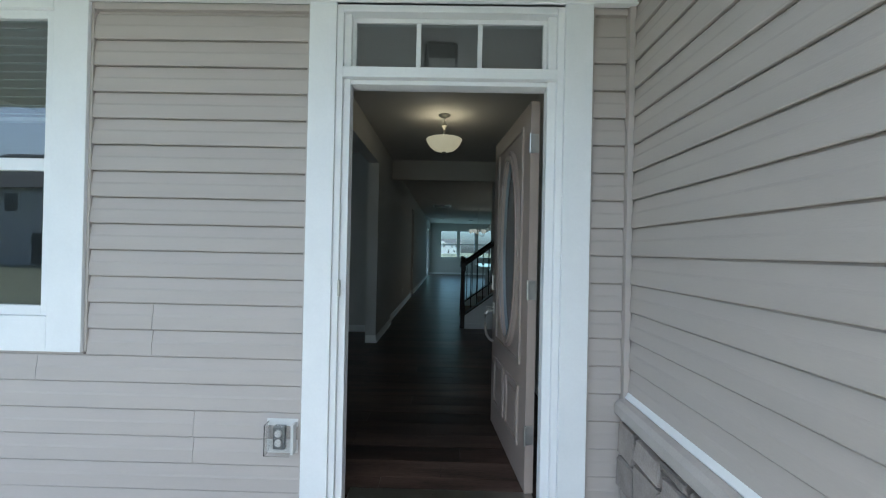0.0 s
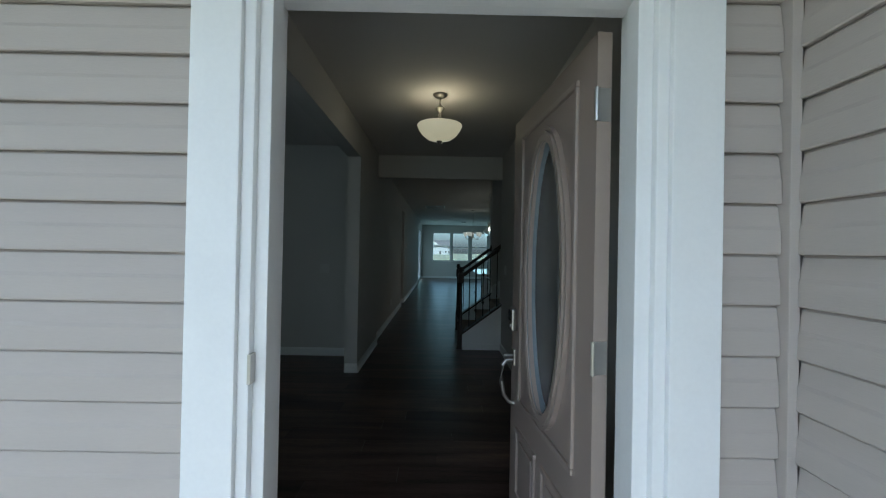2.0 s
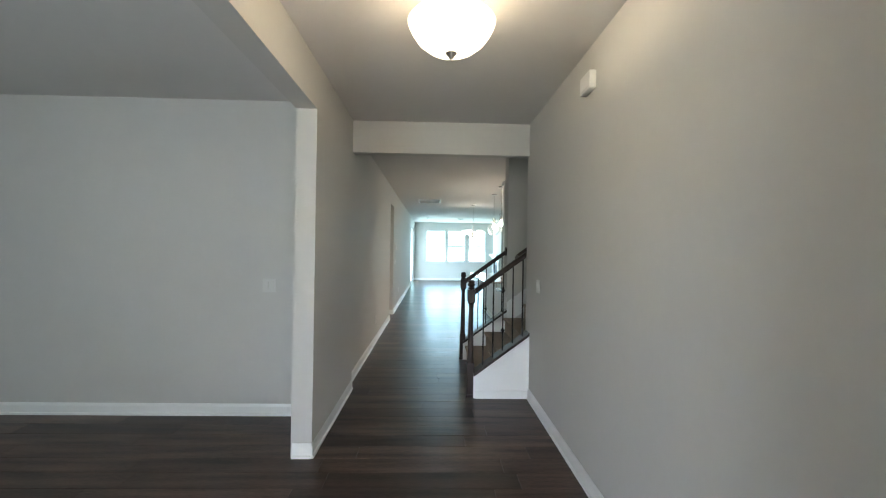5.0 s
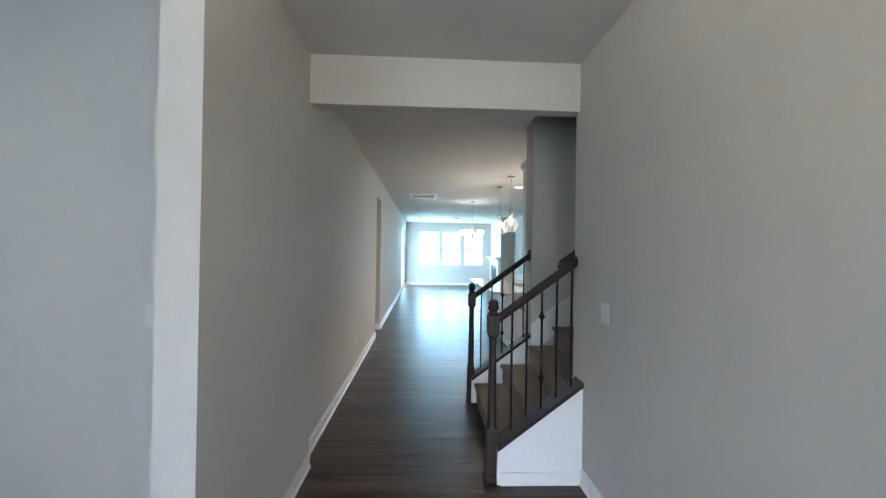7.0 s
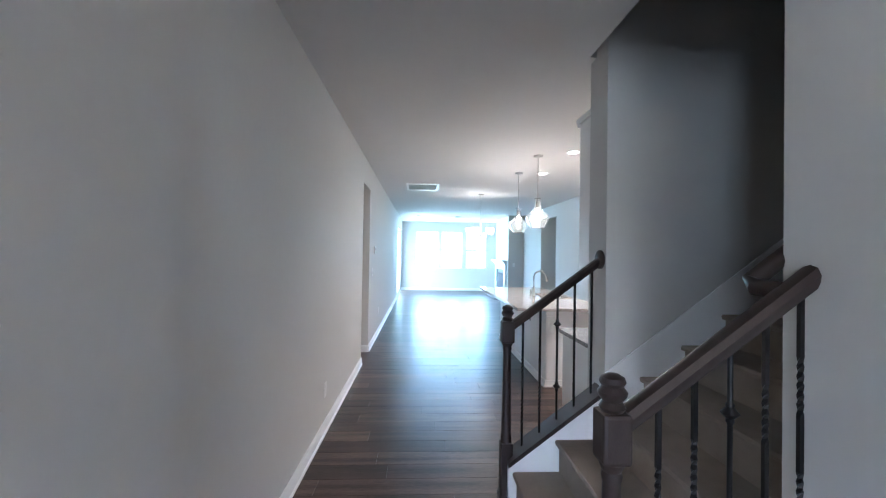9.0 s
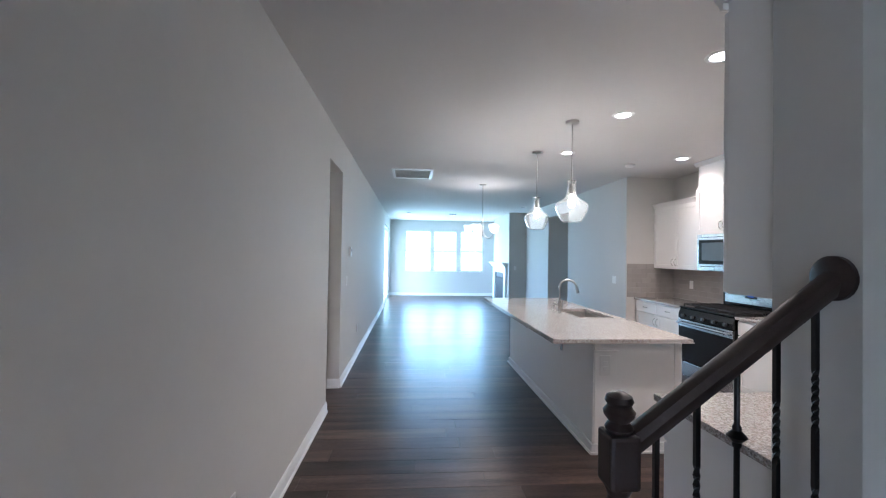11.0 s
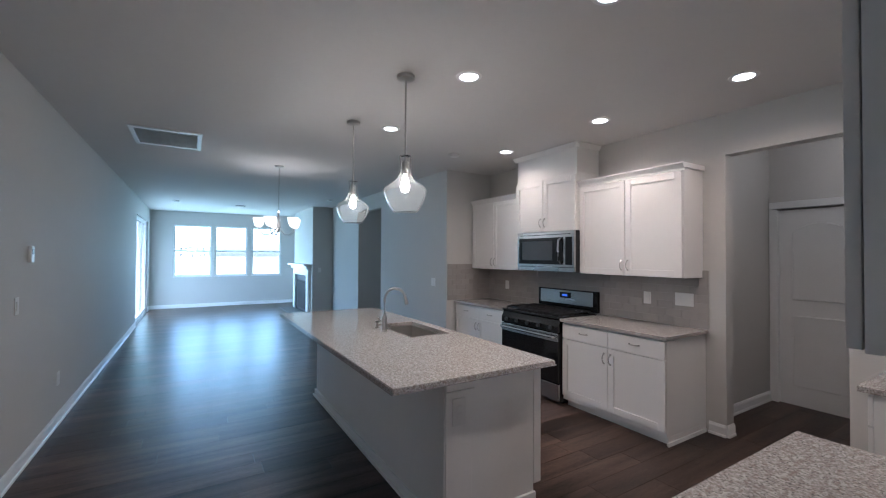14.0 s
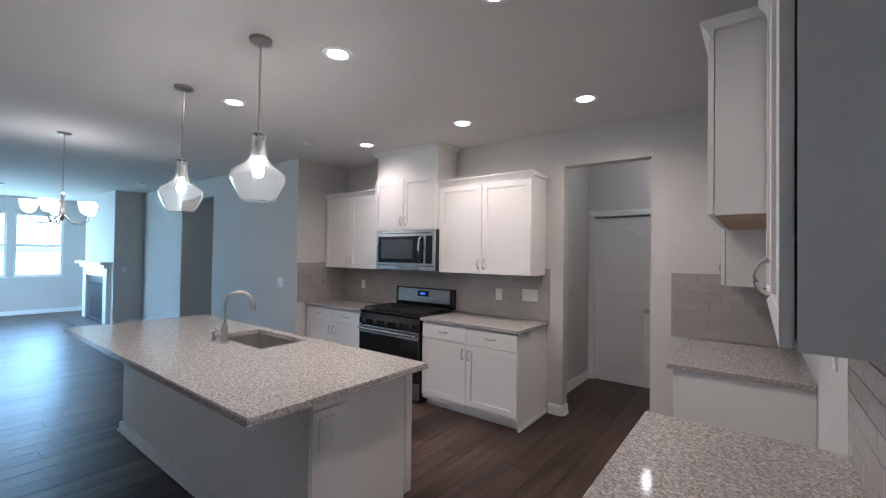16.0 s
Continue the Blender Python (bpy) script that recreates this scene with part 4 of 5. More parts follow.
for gx in (0.03, 0.318, 0.606):
    bm = bmesh.new()
    for i in range(4):
        box(bm, gx + i * 0.083, gx + i * 0.083 + 0.011, 0.05, 0.53, 0.945, 0.957)
    for i in range(4):
        box(bm, gx, gx + 0.26, 0.05 + i * 0.156, 0.061 + i * 0.156, 0.944, 0.956)
    for cx in (gx, gx + 0.249):
        for cy in (0.05, 0.519):
            box(bm, cx, cx + 0.011, cy, cy + 0.011, 0.925, 0.946)
    part("grate", bm, BLACKMATTE, rg, "cast iron grate")
for bx, by in ((0.16, 0.16), (0.16, 0.42), (0.448, 0.29), (0.736, 0.16), (0.736, 0.42)):
    part("burner", lathe(bmesh.new(), [(0.05, 0.925), (0.05, 0.932), (0.035, 0.934), (0.035, 0.942), (0.0, 0.942)], bx, by, seg=18), BLACKMATTE, rg)
bk = part("back_guard", boxm(0.0, RW, 0.605, 0.648, 0.925, 1.16, bevel=0.008), BLACKGLOSS, rg)
part("back_panel", prism(bmesh.new(), [(0.604, 0.985), (0.590, 0.99), (0.596, 1.145), (0.604, 1.15)], "x", 0.05, RW - 0.05), STEEL, bk, "stainless control panel")
part("display", boxm(0.37, 0.53, 0.586, 0.591, 1.06, 1.125), BLACKGLOSS, bk)
part("digits", boxm(0.41, 0.49, 0.5845, 0.5857, 1.08, 1.105), DISPLAY, bk, "blue lit clock display")

# island
isl = thing("kitchen_island", pose(0, 0, 0), "pale panelled kitchen island with shoe moulding", "kitchen island")
part("body", boxm(1.345, 1.995, 10.24, 12.80, 0.10, 0.655), ISLAND, isl)
part("back_panel", boxm(1.335, 1.344, 10.196, 12.82, 0.0, 0.851), ISLAND, isl)
part("end_post", boxm(1.346, 1.515, 10.19, 10.239, 0.0, 0.851, bevel=0.002), ISLAND, isl)
part("end_panel", boxm(1.516, 1.985, 10.198, 10.239, 0.0, 0.851), ISLAND, isl)
part("end_stile", boxm(1.987, 2.045, 10.195, 10.30, 0.115, 0.851, bevel=0.002), CAB, isl)
part("post_cap", boxm(1.338, 1.522, 10.178, 10.189, 0.785, 0.851, bevel=0.003), ISLAND, isl)
part("post_cap_bead", boxm(1.334, 1.526, 10.172, 10.1885, 0.765, 0.783, bevel=0.004), ISLAND, isl)
for args in ((1.316, 1.334, 10.17, 12.84), (1.335, 1.522, 10.17, 10.189), (1.523, 1.990, 10.178, 10.197), (1.335, 1.985, 12.821, 12.84)):
    part("shoe_moulding", boxm(*args, 0.0, 0.075, bevel=0.005), TRIM, isl)
for args in ((1.302, 1.3155, 10.156, 12.853), (1.316, 1.99, 10.156, 10.169)):
    part("quarter_round", boxm(*args, 0.0, 0.022, bevel=0.006), TRIM, isl)
part("toe_space", boxm(1.40, 1.94, 10.245, 12.79, 0.0, 0.099), SLATE, isl)
for k in range(4):
    a = 10.31 + k * 0.622
    dd = shaker(a, a + 0.61, 0.112, 0.83)
    bmesh.ops.rotate(dd, matrix=Matrix.Rotation(radians(90), 3, "Z"), verts=dd.verts)
    bmesh.ops.translate(dd, vec=(1.997, 0, 0), verts=dd.verts)
    part("door", dd, CAB, isl)
for yb in (10.85, 12.0):
    part("bracket", boxm(1.06, 1.334, yb - 0.02, yb + 0.02, 0.832, 0.851), STEEL, isl)
    part("bracket", boxm(1.326, 1.334, yb - 0.02, yb + 0.02, 0.63, 0.831), STEEL, isl)
wall_plate("outlet", 1.425, 10.189, 0.665, S_, "white outlet on the island end post", "outlet", w=0.085, h=0.15)
SX0, SX1, SY0, SY1 = 1.62, 1.97, 11.15, 11.82
top = thing("island_worktop", pose(0, 0, 0), "speckled grey granite island worktop with undermount sink", "worktop")
bm = bmesh.new()
xs, ys = (0.988, SX0, SX1, 2.07), (10.095, SY0, SY1, 13.03)
grid = [[[bm.verts.new((x, y, z)) for y in ys] for x in xs] for z in (0.852, 0.882)]
for i in range(3):
    for j in range(3):
        if (i, j) != (1, 1):
            for g in grid:
                bm.faces.new((g[i][j], g[i + 1][j], g[i + 1][j + 1], g[i][j + 1]))
for g0, g1 in (((0, 0), (3, 0)), ((3, 0), (3, 3)), ((3, 3), (0, 3)), ((0, 3), (0, 0)), ((1, 1), (2, 1)), ((2, 1), (2, 2)), ((2, 2), (1, 2)), ((1, 2), (1, 1))):
    n = max(abs(g0[0] - g1[0]), abs(g0[1] - g1[1]))
    path = [(g0[0] + (g1[0] - g0[0]) * k // n, g0[1] + (g1[1] - g0[1]) * k // n) for k in range(n + 1)]
    for p, q in zip(path, path[1:]):
        bm.faces.new((grid[0][p[0]][p[1]], grid[0][q[0]][q[1]], grid[1][q[0]][q[1]], grid[1][p[0]][p[1]]))
bm.normal_update()
es = [e for e in bm.edges if len(e.link_faces) == 2 and e.calc_face_angle(0) > 1.0]
bmesh.ops.bevel(bm, geom=es, offset=0.005, segments=2, affect="EDGES")
part("slab", bm, GRANITE, top)
sk = part("sink", wall_bm("x", SY0 - 0.012, SY0 - 0.002, SX0 - 0.012, SX1 + 0.012, 0.67, 0.851), SINKSTEEL, top, "stainless undermount sink")
part("sink_wall", boxm(SX0 - 0.012, SX1 + 0.012, SY1 + 0.002, SY1 + 0.012, 0.67, 0.851), SINKSTEEL, sk)
part("sink_wall", boxm(SX0 - 0.012, SX0 - 0.002, SY0 - 0.001, SY1 + 0.001, 0.67, 0.851), SINKSTEEL, sk)
part("sink_wall", boxm(SX1 + 0.002, SX1 + 0.012, SY0 - 0.001, SY1 + 0.001, 0.67, 0.851), SINKSTEEL, sk)
part("sink_floor", boxm(SX0 - 0.012, SX1 + 0.012, SY0 - 0.012, SY1 + 0.012, 0.66, 0.669), SINKSTEEL, sk)
part("drain", lathe(bmesh.new(), [(0.045, 0.6695), (0.045, 0.673), (0.03, 0.671), (0.0, 0.671)], 1.795, 11.48), NICKEL, sk)
fa = thing("kitchen_faucet", pose(1.555, 11.515, 0.882, 0, 0, 0), "brushed nickel gooseneck faucet on the island", "faucet")
part("base", lathe(bmesh.new(), [(0.030, 0), (0.030, 0.006), (0.024, 0.012), (0.021, 0.06), (0.024, 0.10), (0.018, 0.125), (0.014, 0.14)], seg=20), NICKEL, fa, smooth=True)
arc = [(0, 0, 0.13), (0, 0, 0.27)] + [(0.085 - 0.085 * math.cos(a), -0.02 * (1 - math.cos(a)), 0.27 + 0.085 * math.sin(a)) for a in (0.3, 0.7, 1.1, 1.57, 2.0, 2.4, 2.75)]
part("spout", tube(bmesh.new(), arc, 0.012, seg=14), NICKEL, fa, smooth=True)
part("spray_head", tube(bmesh.new(), [(0.163, -0.038, 0.305), (0.172, -0.042, 0.27), (0.182, -0.045, 0.225), (0.184, -0.046, 0.215)], [0.013, 0.016, 0.019, 0.015], seg=16), NICKEL, fa, smooth=True)
part("lever", tube(bmesh.new(), [(0, 0.0, 0.075), (-0.02, 0.035, 0.085), (-0.03, 0.075, 0.105)], [0.010, 0.007, 0.006]), NICKEL, fa, smooth=True)
sd = thing("soap_dispenser", pose(1.55, 11.67, 0.882), "small brushed nickel soap dispenser", "soap dispenser")
part("pump", lathe(bmesh.new(), [(0.020, 0), (0.018, 0.012), (0.012, 0.016), (0.010, 0.05), (0.015, 0.055), (0.015, 0.065), (0.0, 0.067)], seg=16), NICKEL, sd, smooth=True)
part("spout", tube(bmesh.new(), [(0, 0, 0.058), (0.05, -0.01, 0.062), (0.065, -0.013, 0.055)], 0.005), NICKEL, sd, smooth=True)


def pendant(x, y):
    t = thing("pendant_lamp", pose(x, y, CH), "clear glass pendant lamp with a lit bulb", "pendant lamp", "pendants over the island")
    part("canopy", lathe(bmesh.new(), [(0.02, -0.03), (0.06, -0.022), (0.062, 0.0)], seg=24), NICKEL, t, smooth=True)
    part("rod", tube(bmesh.new(), [(0, 0, -0.025), (0, 0, -0.60)], 0.006), NICKEL, t)
    sh = [(0.040, -0.548), (0.037, -0.60), (0.039, -0.65), (0.046, -0.685), (0.062, -0.708), (0.092, -0.731), (0.124, -0.752), (0.142, -0.771), (0.147, -0.79), (0.143, -0.813), (0.130, -0.848), (0.110, -0.889), (0.092, -0.918), (0.078, -0.931), (0.066, -0.933), (0.0, -0.933)]
    inner = [(max(0, r - 0.004), z + (0.004 if r < 0.08 and z < -0.9 else 0)) for r, z in sh]
    bm = lathe(bmesh.new(), sh + inner[::-1], seg=40)
    g = part("glass_shade", bm, CLEAR, t, "clear flask-shaped glass", smooth=True)
    g.visible_shadow = False
    part("socket", lathe(bmesh.new(), [(0.0, -0.58), (0.022, -0.585), (0.024, -0.66), (0.016, -0.675), (0.0, -0.675)], seg=16), NICKEL, t, smooth=True)
    b = part("bulb_glass", lathe(bmesh.new(), [(0.013, -0.677), (0.018, -0.70), (0.030, -0.74), (0.032, -0.765), (0.022, -0.79), (0.0, -0.798)], seg=18), FILAMENT, t, "lit bulb", smooth=True)
    b.visible_shadow = False
    bulb((x, y, CH - 0.75), 0.14, (1.0, 0.85, 0.66), 0.03)


pendant(1.40, 10.82)
pendant(1.42, 11.945)


def can_light(x, y, watts=2.0):
    t = thing("recessed_light", pose(x, y, CH), "lit white recessed ceiling light", "recessed light", "recessed kitchen lights")
    part("trim_ring", lathe(bmesh.new(), [(0.060, -0.001), (0.066, -0.006), (0.088, -0.004), (0.090, 0.0), (0.060, 0.0)], seg=28), PLASTIC, t)
    part("lens", lathe(bmesh.new(), [(0.0, -0.0045), (0.059, -0.0045), (0.059, -0.001), (0.0, -0.001)], seg=28), CANLIGHT, t, "lit lens")
    down_lamp((x, y, CH - 0.02), watts)


for cx, cy in ((1.77, 10.60), (1.79, 11.945), (3.29, 10.72), (3.30, 12.03), (3.345, 9.61), (1.82, 9.52)):
    can_light(cx, cy, 1.2 if cy == 12.03 else 2.0)

for sx, sy, nm in ((2.86, 12.47, "smoke_detector"), (2.76, 17.4, "smoke_detector"), (-0.166, 19.43, "ceiling_speaker")):
    t = thing(nm, pose(sx, sy, CH), "small round white ceiling detector", "detector")
    part("body", lathe(bmesh.new(), [(0.0, -0.03), (0.05, -0.028), (0.065, -0.012), (0.065, 0.0)], seg=24), PLASTIC, t, smooth=True)
t = thing("flush_light", pose(1.18, 19.7, CH), "round flush ceiling light in the living room", "ceiling light")
part("base", lathe(bmesh.new(), [(0.10, -0.02), (0.115, 0.0)], seg=28), GREYPLASTIC, t)
part("lens", lathe(bmesh.new(), [(0.0, -0.045), (0.06, -0.04), (0.098, -0.021), (0.098, -0.0202), (0.0, -0.0202)], seg=28), PLASTIC, t, smooth=True)

vent = thing("ceiling_vent", pose(0, 0, CH), "white louvred return air vent in the ceiling", "vent")
part("backing", boxm(-0.33, 0.20, 13.19, 13.81, -0.002, -0.001), BLIND, vent)
for a in ((-0.37, 0.24, 13.13, 13.19), (-0.37, 0.24, 13.81, 13.87), (-0.37, -0.33, 13.19, 13.81), (0.20, 0.24, 13.19, 13.81)):
    part("vent_frame", boxm(*a, -0.014, 0.0, bevel=0.003), PLASTIC, vent)
for k in range(14):
    y = 13.20 + k * 0.044
    part("slat", prism(bmesh.new(), [(y, -0.016), (y + 0.004, -0.016), (y + 0.034, -0.004), (y + 0.030, -0.004)], "x", -0.329, 0.199), PLASTIC, vent)

# counters against the stair wall, with the refrigerator gap between them
def stair_base(x1, w, front, label):
    t = thing("base_cabinet", facing_n(x1, front), label, "cabinet", "kitchen base cabinets")
    d, h = front - 8.312, w / 2
    part("body", boxm(0, w, 0.02, d, 0.10, 0.850), CAB, t)
    part("toe_kick", boxm(0, w, 0.08, d, 0.0, 0.099), CAB, t)
    for k in range(2):
        a, b = 0.003 + k * h, h - 0.003 + k * h
        do = shaker_door(t, a, b, 0.115, 0.680, y=0.018)
        pull(do, b - 0.03 if k == 0 else a + 0.03, -0.002, 0.585)
        dr = part("drawer", boxm(a, b, -0.002, 0.018, 0.690, 0.834, bevel=0.003), CAB, t)
        pull(dr, (a + b) / 2, -0.002, 0.765, False)


stair_base(2.045, 0.98, 8.895, "white base cabinet beside the stairs")
stair_base(4.015, 0.99, 8.955, "white base cabinet in the far corner")
slab("stair_worktop", 1.035, 2.07, 8.312, 8.925, "speckled grey granite worktop beside the stairs")
slab("far_worktop", 3.0, 4.012, 8.312, 8.99, "speckled grey granite worktop in the far corner")
wall_unit(facing_n(2.055, 8.51), 1.01, 0.197, 1.37, 2.40, "white wall cabinet beside the stairs")
wall_unit(facing_n(3.0, 8.69), 0.93, 0.377, 1.685, 2.40, "white cabinet over the refrigerator gap with wooden underside", under=WOODUNDER)
wall_unit(facing_n(4.0, 8.70), 0.985, 0.387, 1.365, 2.28, "white wall cabinet in the far corner", crown=False)
wall_plate("outlet", 2.40, 8.31, 1.15, N_, "white outlet in the refrigerator gap", "outlet")

# splashback tiles
splash = thing("splashback", pose(0, 0, 0), "glossy grey subway tile splashback", "splashback", kind="structure")
part("grout_bed", boxm(4.0135, 4.019, 10.16, 13.26, 0.884, 1.398), GROUT, splash)
part("grout_bed", boxm(3.26, 4.013, 13.2535, 13.259, 0.884, 1.398), GROUT, splash)
part("grout_bed", boxm(4.0135, 4.019, 8.312, 9.115, 0.884, 1.398), GROUT, splash)
part("grout_bed", boxm(1.035, 2.055, 8.3105, 8.316, 0.884, 1.368), GROUT, splash)
TW, TH = 0.152, 0.0733
tile_x = mesh_of("tile", boxm(-0.006, 0, -TW / 2 + 0.0015, TW / 2 - 0.0015, -TH / 2 + 0.0015, TH / 2 - 0.0015, bevel=0.002), TILE)
tile_y = mesh_of("tile", boxm(-TW / 2 + 0.0015, TW / 2 - 0.0015, -0.006, 0, -TH / 2 + 0.0015, TH / 2 - 0.0015, bevel=0.002), TILE)


def tiles(me, axis, c, a0, a1, z0=0.885, rows=7, flip=1):
    for r in range(rows):
        a = a0 - (TW / 2 if r % 2 else 0)
        while a < a1 - 0.012:
            lo, hi = max(a, a0), min(a + TW, a1)
            if hi - lo > 0.015:
                ob = new("tile", me)
                ob.parent = splash
                mid, s = (lo + hi) / 2, (hi - lo) / TW
                z = z0 + (r + 0.5) * TH
                if axis == "y":
                    ob.location, ob.scale = (c, mid, z), (flip, s, 1)
                else:
                    ob.location, ob.scale = (mid, c, z), (s, flip, 1)
            a += TW


tiles(tile_x, "y", 4.013, 10.165, 13.25)
tiles(tile_y, "x", 13.253, 3.262, 4.005)
tiles(tile_x, "y", 4.013, 8.32, 9.112)
tiles(tile_y, "x", 8.3165, 1.04, 2.05, rows=6, flip=-1)

# door beyond the kitchen opening
pd = thing("door_pantry", pose(5.452, 10.17, -0.012, 0, 0, -90), "white two-panel door with arched top panel", "door", kind="structure")
PW = 0.665
part("leaf", boxm(0.0, PW, 0.03, 0.065, 0.012, 2.02), TRIM, pd)


def arch_panel(x0, x1, z0, z1, rise, y=0.03):
    bm = bmesh.new()
    o = [(x0, z0), (x1, z0), (x1, z1)] + [(x1 + (x0 - x1) * f, z1 + rise * math.sin(math.pi * f)) for f in (0.15, 0.3, 0.5, 0.7, 0.85)] + [(x0, z1)]
    prism(bm, o, "y", y - 0.014, y + 0.001)
    fs = [f for f in bm.faces if len(f.verts) > 4 and f.calc_center_median().y < y - 0.01]
    r = bmesh.ops.inset_region(bm, faces=fs, thickness=0.03, depth=-0.013)
    return bm


part("panel", arch_panel(0.12, PW - 0.12, 1.10, 1.78, 0.09), TRIM, pd)
part("panel", arch_panel(0.12, PW - 0.12, 0.22, 0.92, 0.0), TRIM, pd)
for z0, z1, rise in ((1.10, 1.78, 0.09), (0.22, 0.92, 0.0)):
    px0, px1 = 0.11, PW - 0.11
    loop = [(px0, 0.028, z0), (px1, 0.028, z0), (px1, 0.028, z1)] + [(px1 + (px0 - px1) * f, 0.028, z1 + rise * math.sin(math.pi * f)) for f in (0.15, 0.3, 0.5, 0.7, 0.85)] + [(px0, 0.028, z1), (px0, 0.028, z0)]
    part("panel_moulding", tube(bmesh.new(), loop, 0.013, seg=8), TRIM, pd)
for x0, x1, z0, z1 in ((-0.075, -0.003, 0, 2.035), (PW + 0.003, PW + 0.075, 0, 2.035), (-0.075, PW + 0.075, 2.037, 2.11)):
    part("casing", boxm(x0, x1, -0.016, 0.10, z0, z1, bevel=0.005), TRIM, pd)
kb = part("knob", lathe(bmesh.new(), [(0.028, 0), (0.026, 0.008), (0.012, 0.012), (0.011, 0.03), (0.024, 0.042), (0.027, 0.055), (0.02, 0.066), (0.0, 0.069)], seg=18), NICKEL, pd, "satin nickel door knob", smooth=True)
kb.matrix_basis = pose(PW - 0.065, 0.03, 0.91, 90)
# unseen fill lamp, no fixture, added to brighten the space beyond the opening
bulb((4.8, 9.4, 2.5), 0.2, (1.0, 0.9, 0.78), 0.08)

# ---- living end ----
for x0, x1 in ((-0.29, 0.65), (0.73, 1.60), (1.72, 2.57)):
    t = thing("window_living", pose((x0 + x1) / 2, 22.15, 0), "white-framed double-hung window full of daylight", "window", "living room windows", "structure")
    w = (x1 - x0) / 2
    for a in ((-w, -w + 0.04, 0.89, 2.36), (w - 0.04, w, 0.89, 2.36), (-w + 0.04, w - 0.04, 0.89, 0.93), (-w + 0.04, w - 0.04, 2.32, 2.36), (-w + 0.04, w - 0.04, 1.59, 1.64)):
        part("window_frame", boxm(a[0], a[1], 0.04, 0.09, a[2], a[3], bevel=0.002), TRIM, t)
    for z0, z1 in ((0.93, 1.59), (1.64, 2.32)):
        p = part("pane", boxm(-w + 0.04, w - 0.04, 0.06, 0.065, z0, z1), PANE, t)
        p.visible_shadow = False
    part("sill", boxm(-w - 0.02, w + 0.02, -0.03, 0.04, 0.868, 0.888, bevel=0.003), TRIM, t)
pt = thing("patio_door", pose(-0.97, 20.3, 0), "sliding glass patio door, bright with daylight", "door", kind="structure")
for y0, y1, z0, z1 in ((-1.3, -1.22, 0.02, 2.37), (1.22, 1.3, 0.02, 2.37), (-0.04, 0.04, 0.02, 2.29), (-1.22, 1.22, 2.29, 2.37), (-1.22, 1.22, 0.02, 0.10)):
    part("frame", boxm(0.02, 0.09, y0, y1, z0, z1, bevel=0.002), TRIM, pt)
for y0, y1 in ((-1.22, -0.04), (0.04, 1.22)):
    p = part("pane", boxm(0.05, 0.056, y0, y1, 0.10, 2.29), PANE, pt)
    p.visible_shadow = False

fp = thing("fireplace", pose(2.75, 19.9, 0), "white fireplace mantel round a dark firebox", "fireplace")
part("mantel_shelf", boxm(-0.20, 0.0, -1.0, 1.0, 1.23, 1.28, bevel=0.006), TRIM, fp)
part("mantel_moulding", boxm(-0.13, 0.0, -0.94, 0.94, 1.15, 1.229, bevel=0.012), TRIM, fp)
part("frieze", boxm(-0.07, 0.0, -0.90, 0.90, 0.98, 1.149), TRIM, fp)
for s in (-1, 1):
    part("pilaster", boxm(-0.075, 0.0, min(s * 0.66, s * 0.90), max(s * 0.66, s * 0.90), 0.0, 0.979, bevel=0.004), TRIM, fp)
part("slate_surround", boxm(-0.03, 0.0, -0.659, 0.659, 0.0, 0.979), SLATE, fp)
part("firebox", boxm(-0.035, -0.031, -0.45, 0.45, 0.08, 0.78), DARK, fp)
part("firebox_frame", boxm(-0.045, -0.036, -0.48, 0.48, 0.78, 0.83), BLACKMATTE, fp)
part("hearth", boxm(-0.45, -0.076, -0.9, 0.9, 0.001, 0.025, bevel=0.003), SLATE, fp)

cl = thing("chandelier", pose(1.175, 14.3, CH), "nickel chandelier with upturned lit glass shades", "chandelier")
part("canopy", lathe(bmesh.new(), [(0.0, -0.03), (0.05, -0.022), (0.065, 0.0)], seg=22), NICKEL, cl, smooth=True)
part("chain", tube(bmesh.new(), [(0, 0, -0.025), (0, 0, -0.62)], 0.006, seg=6), NICKEL, cl)
part("column", lathe(bmesh.new(), [(0.006, -0.62), (0.02, -0.64), (0.012, -0.70), (0.022, -0.78), (0.03, -0.84), (0.016, -0.90), (0.0, -0.93)], seg=16), NICKEL, cl, smooth=True)
for k in range(5):
    a = 2 * math.pi * k / 5 + 0.35
    c, s = math.cos(a), math.sin(a)
    arm = part("arm", tube(bmesh.new(), [(0.02 * c, 0.02 * s, -0.86), (0.10 * c, 0.10 * s, -0.94), (0.18 * c, 0.18 * s, -0.95), (0.245 * c, 0.245 * s, -0.90), (0.25 * c, 0.25 * s, -0.85)], 0.007, seg=8), NICKEL, cl, smooth=True)
    part("shade", lathe(bmesh.new(), [(0.025, -0.85), (0.05, -0.83), (0.065, -0.78), (0.075, -0.72), (0.071, -0.72), (0.06, -0.78), (0.046, -0.825), (0.022, -0.845)], 0.25 * c, 0.25 * s, seg=20), OPAL2, arm, "lit white glass shade", smooth=True)
bulb((1.175, 14.3, CH - 0.55), 0.32, (1.0, 0.88, 0.72), 0.12)

pdoor = thing("door_passage", pose(3.40, 15.66, 0, 0, 0, 0), "white door standing open in the side passage", "door", kind="structure")
part("leaf", boxm(0.0, 0.75, 0.0, 0.035, 0.012, 2.03, bevel=0.003), TRIM, pdoor)
part("knob", lathe(bmesh.new(), [(0.0, 0.0), (0.026, 0.005), (0.026, 0.04), (0.0, 0.045)], 0.07, 0.06, seg=14), NICKEL, pdoor)
pdoor.children[1].location = (0, 0, 0.95)

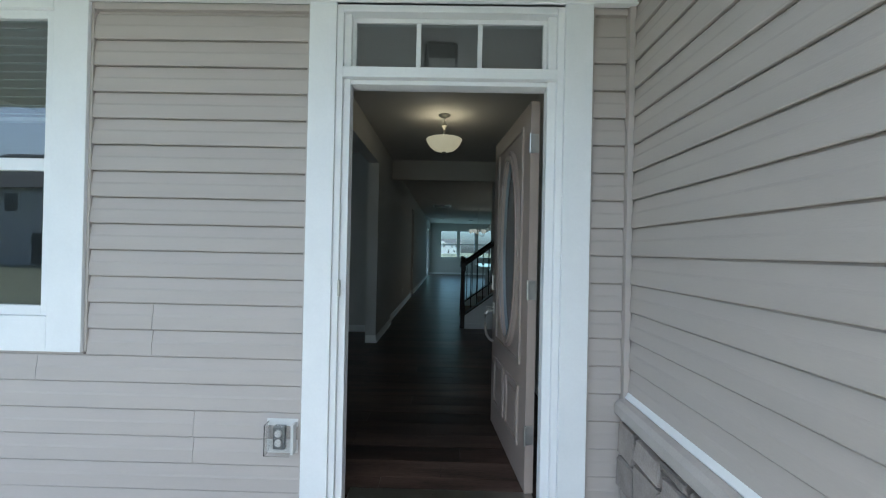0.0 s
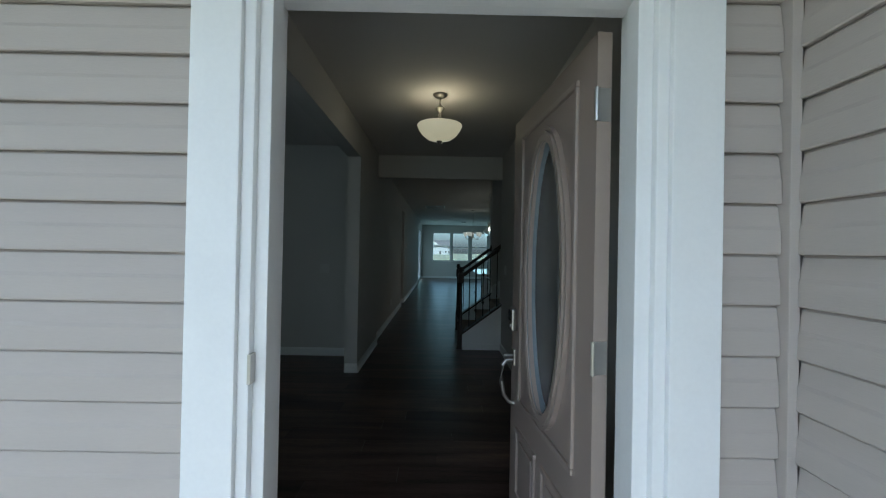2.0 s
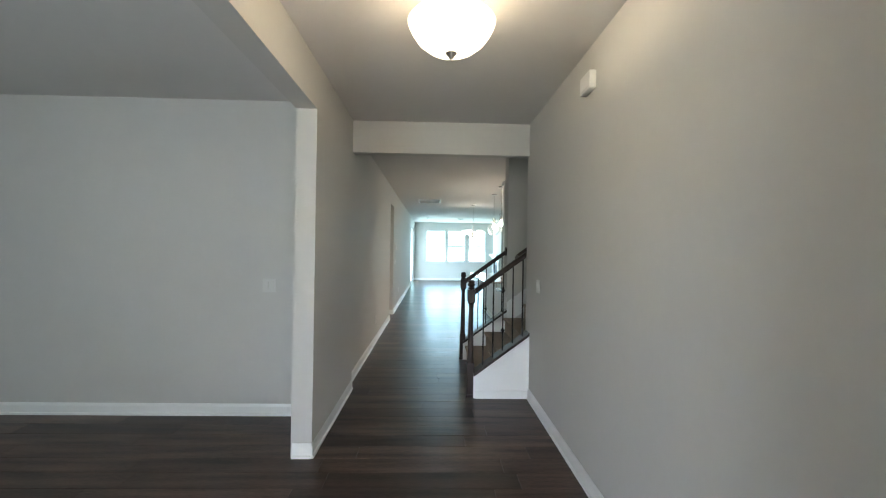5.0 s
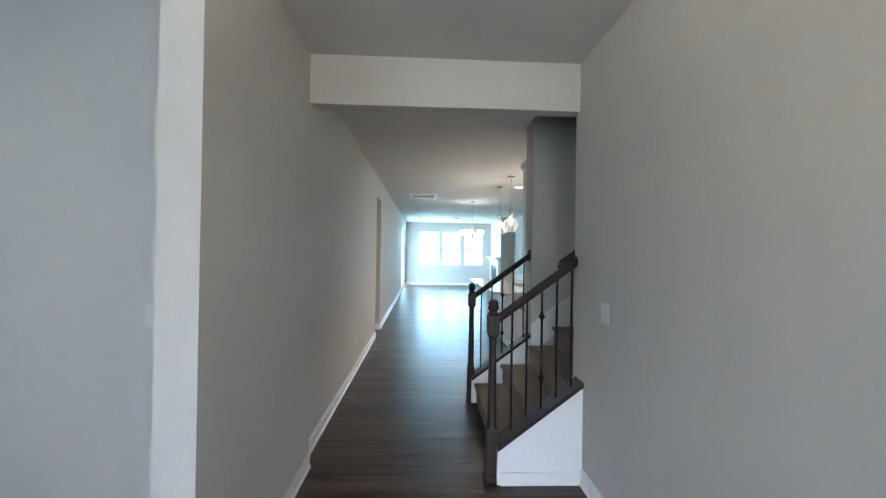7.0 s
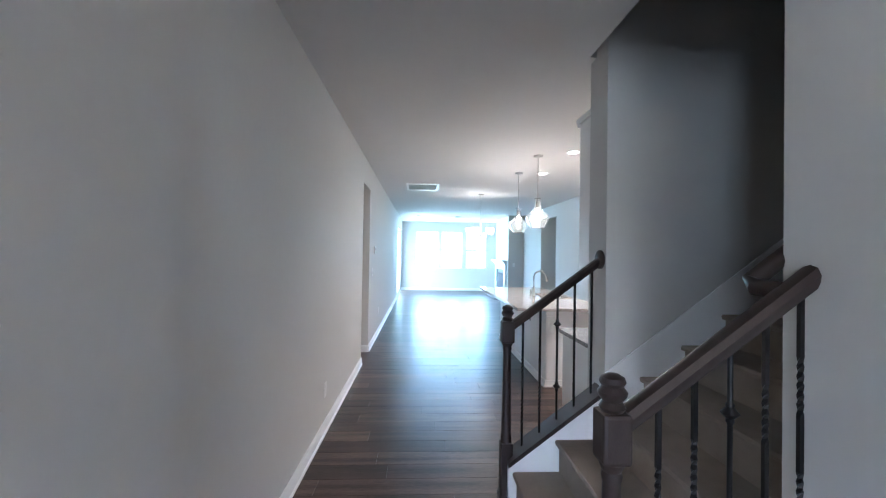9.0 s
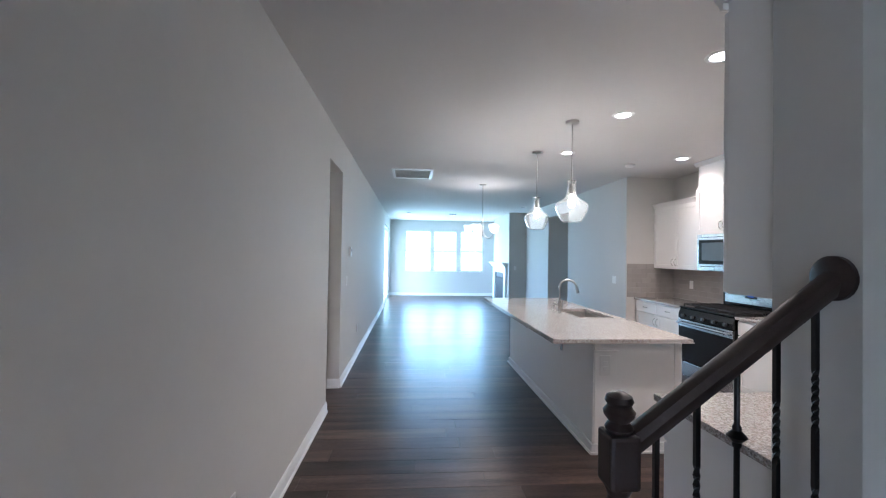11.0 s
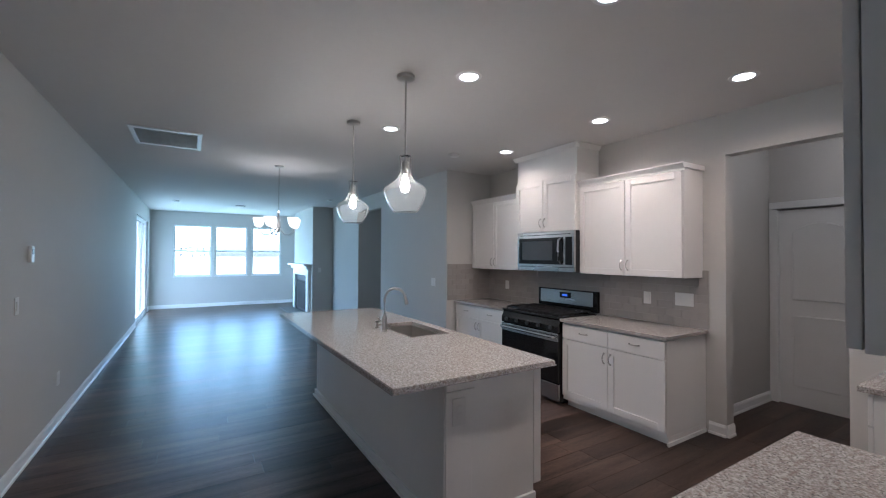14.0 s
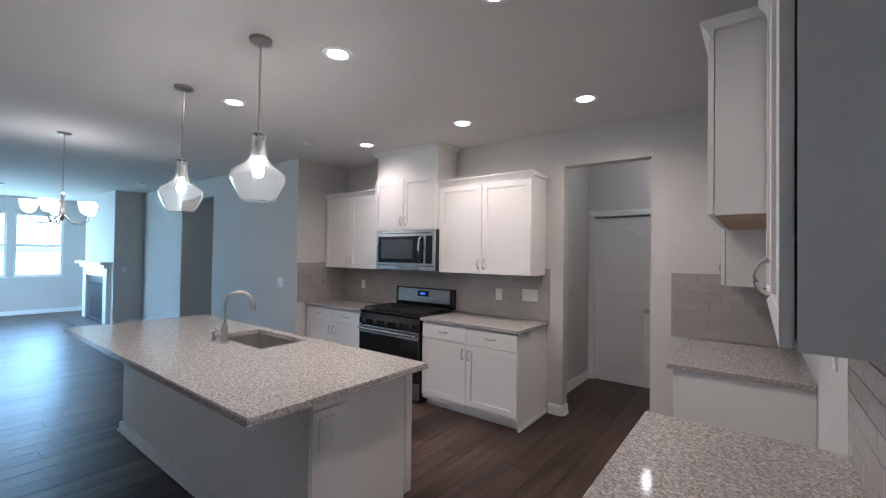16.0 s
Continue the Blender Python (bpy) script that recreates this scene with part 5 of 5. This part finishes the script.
# ---- outside, seen through the windows and in the front glass ----
def house(x, y, rz, label):
    t = thing("house", pose(x, y, -0.32, 0, 0, rz), label, "house")
    part("wall", boxm(-7, 7, 0, 9, 0, 5.4), HOUSESIDING, t)
    part("roof", prism(bmesh.new(), [(-0.5, 5.3), (9.5, 5.3), (4.5, 8.6)], "x", -7.5, 7.5), ROOF, t)
    part("gable", prism(bmesh.new(), [(-6, 5.3), (-1, 5.3), (-3.5, 7.6)], "y", -0.3, 2.0), HOUSESIDING, t)
    for wx, wz in ((-4.6, 3.6), (-2.6, 3.6), (2.0, 3.6), (4.6, 3.6), (-4.6, 0.9), (3.2, 0.9), (5.0, 0.9)):
        wd = part("window", boxm(wx - 0.55, wx + 0.55, -0.06, -0.001, wz, wz + 1.4), TRIM, t)
        part("pane", boxm(wx - 0.47, wx + 0.47, -0.07, -0.061, wz + 0.08, wz + 1.32), DARKGLASS, wd)
    d = part("door", boxm(-0.5, 0.5, -0.06, -0.001, 0.1, 2.2), SLATE, t)
    return t


house(0, 240, 0, "pale grey two-storey house across the back lawn")
house(-28, -24, 180, "grey two-storey house across the street")
house(-46, -26, 180, "grey two-storey house across the street")

# ---- floor planks, last ----
plank_me = mesh_of("plank", boxm(-0.5, 0.5, -0.5, 0.5, -1.0, 0.0), PLANK)
planks = thing("floor_planks", pose(0, 0, 0), "dark brown wood plank floor, worn satin", "plank floor", kind="structure")
PWD, PLN = 0.18, 1.22
rnd = random.Random(11)
far = bmesh.new()
rows = int((22.15 - 2.05) / PWD) + 1
for r in range(rows):
    y0, y1 = 2.05 + r * PWD, min(2.05 + (r + 1) * PWD, 22.27)
    ym = (y0 + y1) / 2
    xa = -4.5 if ym < 6.2 else -1.22
    xb = 1.02 if ym < 8.2 else 5.7
    x = xa - rnd.uniform(0, PLN)
    while x < xb:
        x0, x1 = max(x, xa), min(x + PLN, xb)
        if x1 - x0 > 0.02:
            xm = (x0 + x1) / 2
            drop = rnd.uniform(0, 0.0006)
            if (-1.5 < xm < 1.3 and ym < 11) or (1.3 < xm < 4.6 and 8.6 < ym < 11.4):
                ob = new("plank", plank_me)
                ob.parent = planks
                ob.location, ob.scale = (xm, ym, -drop), (x1 - x0 - 0.0022, y1 - y0 - 0.0022, 0.011)
            else:
                box(far, x0 + 0.0011, x1 - 0.0011, y0 + 0.0011, y1 - 0.0011, -0.011, -drop)
        x += PLN
tagged(part("plank_field", far, PLANK_FAR, planks), "dark brown wood planks farther off", kind="stuff")
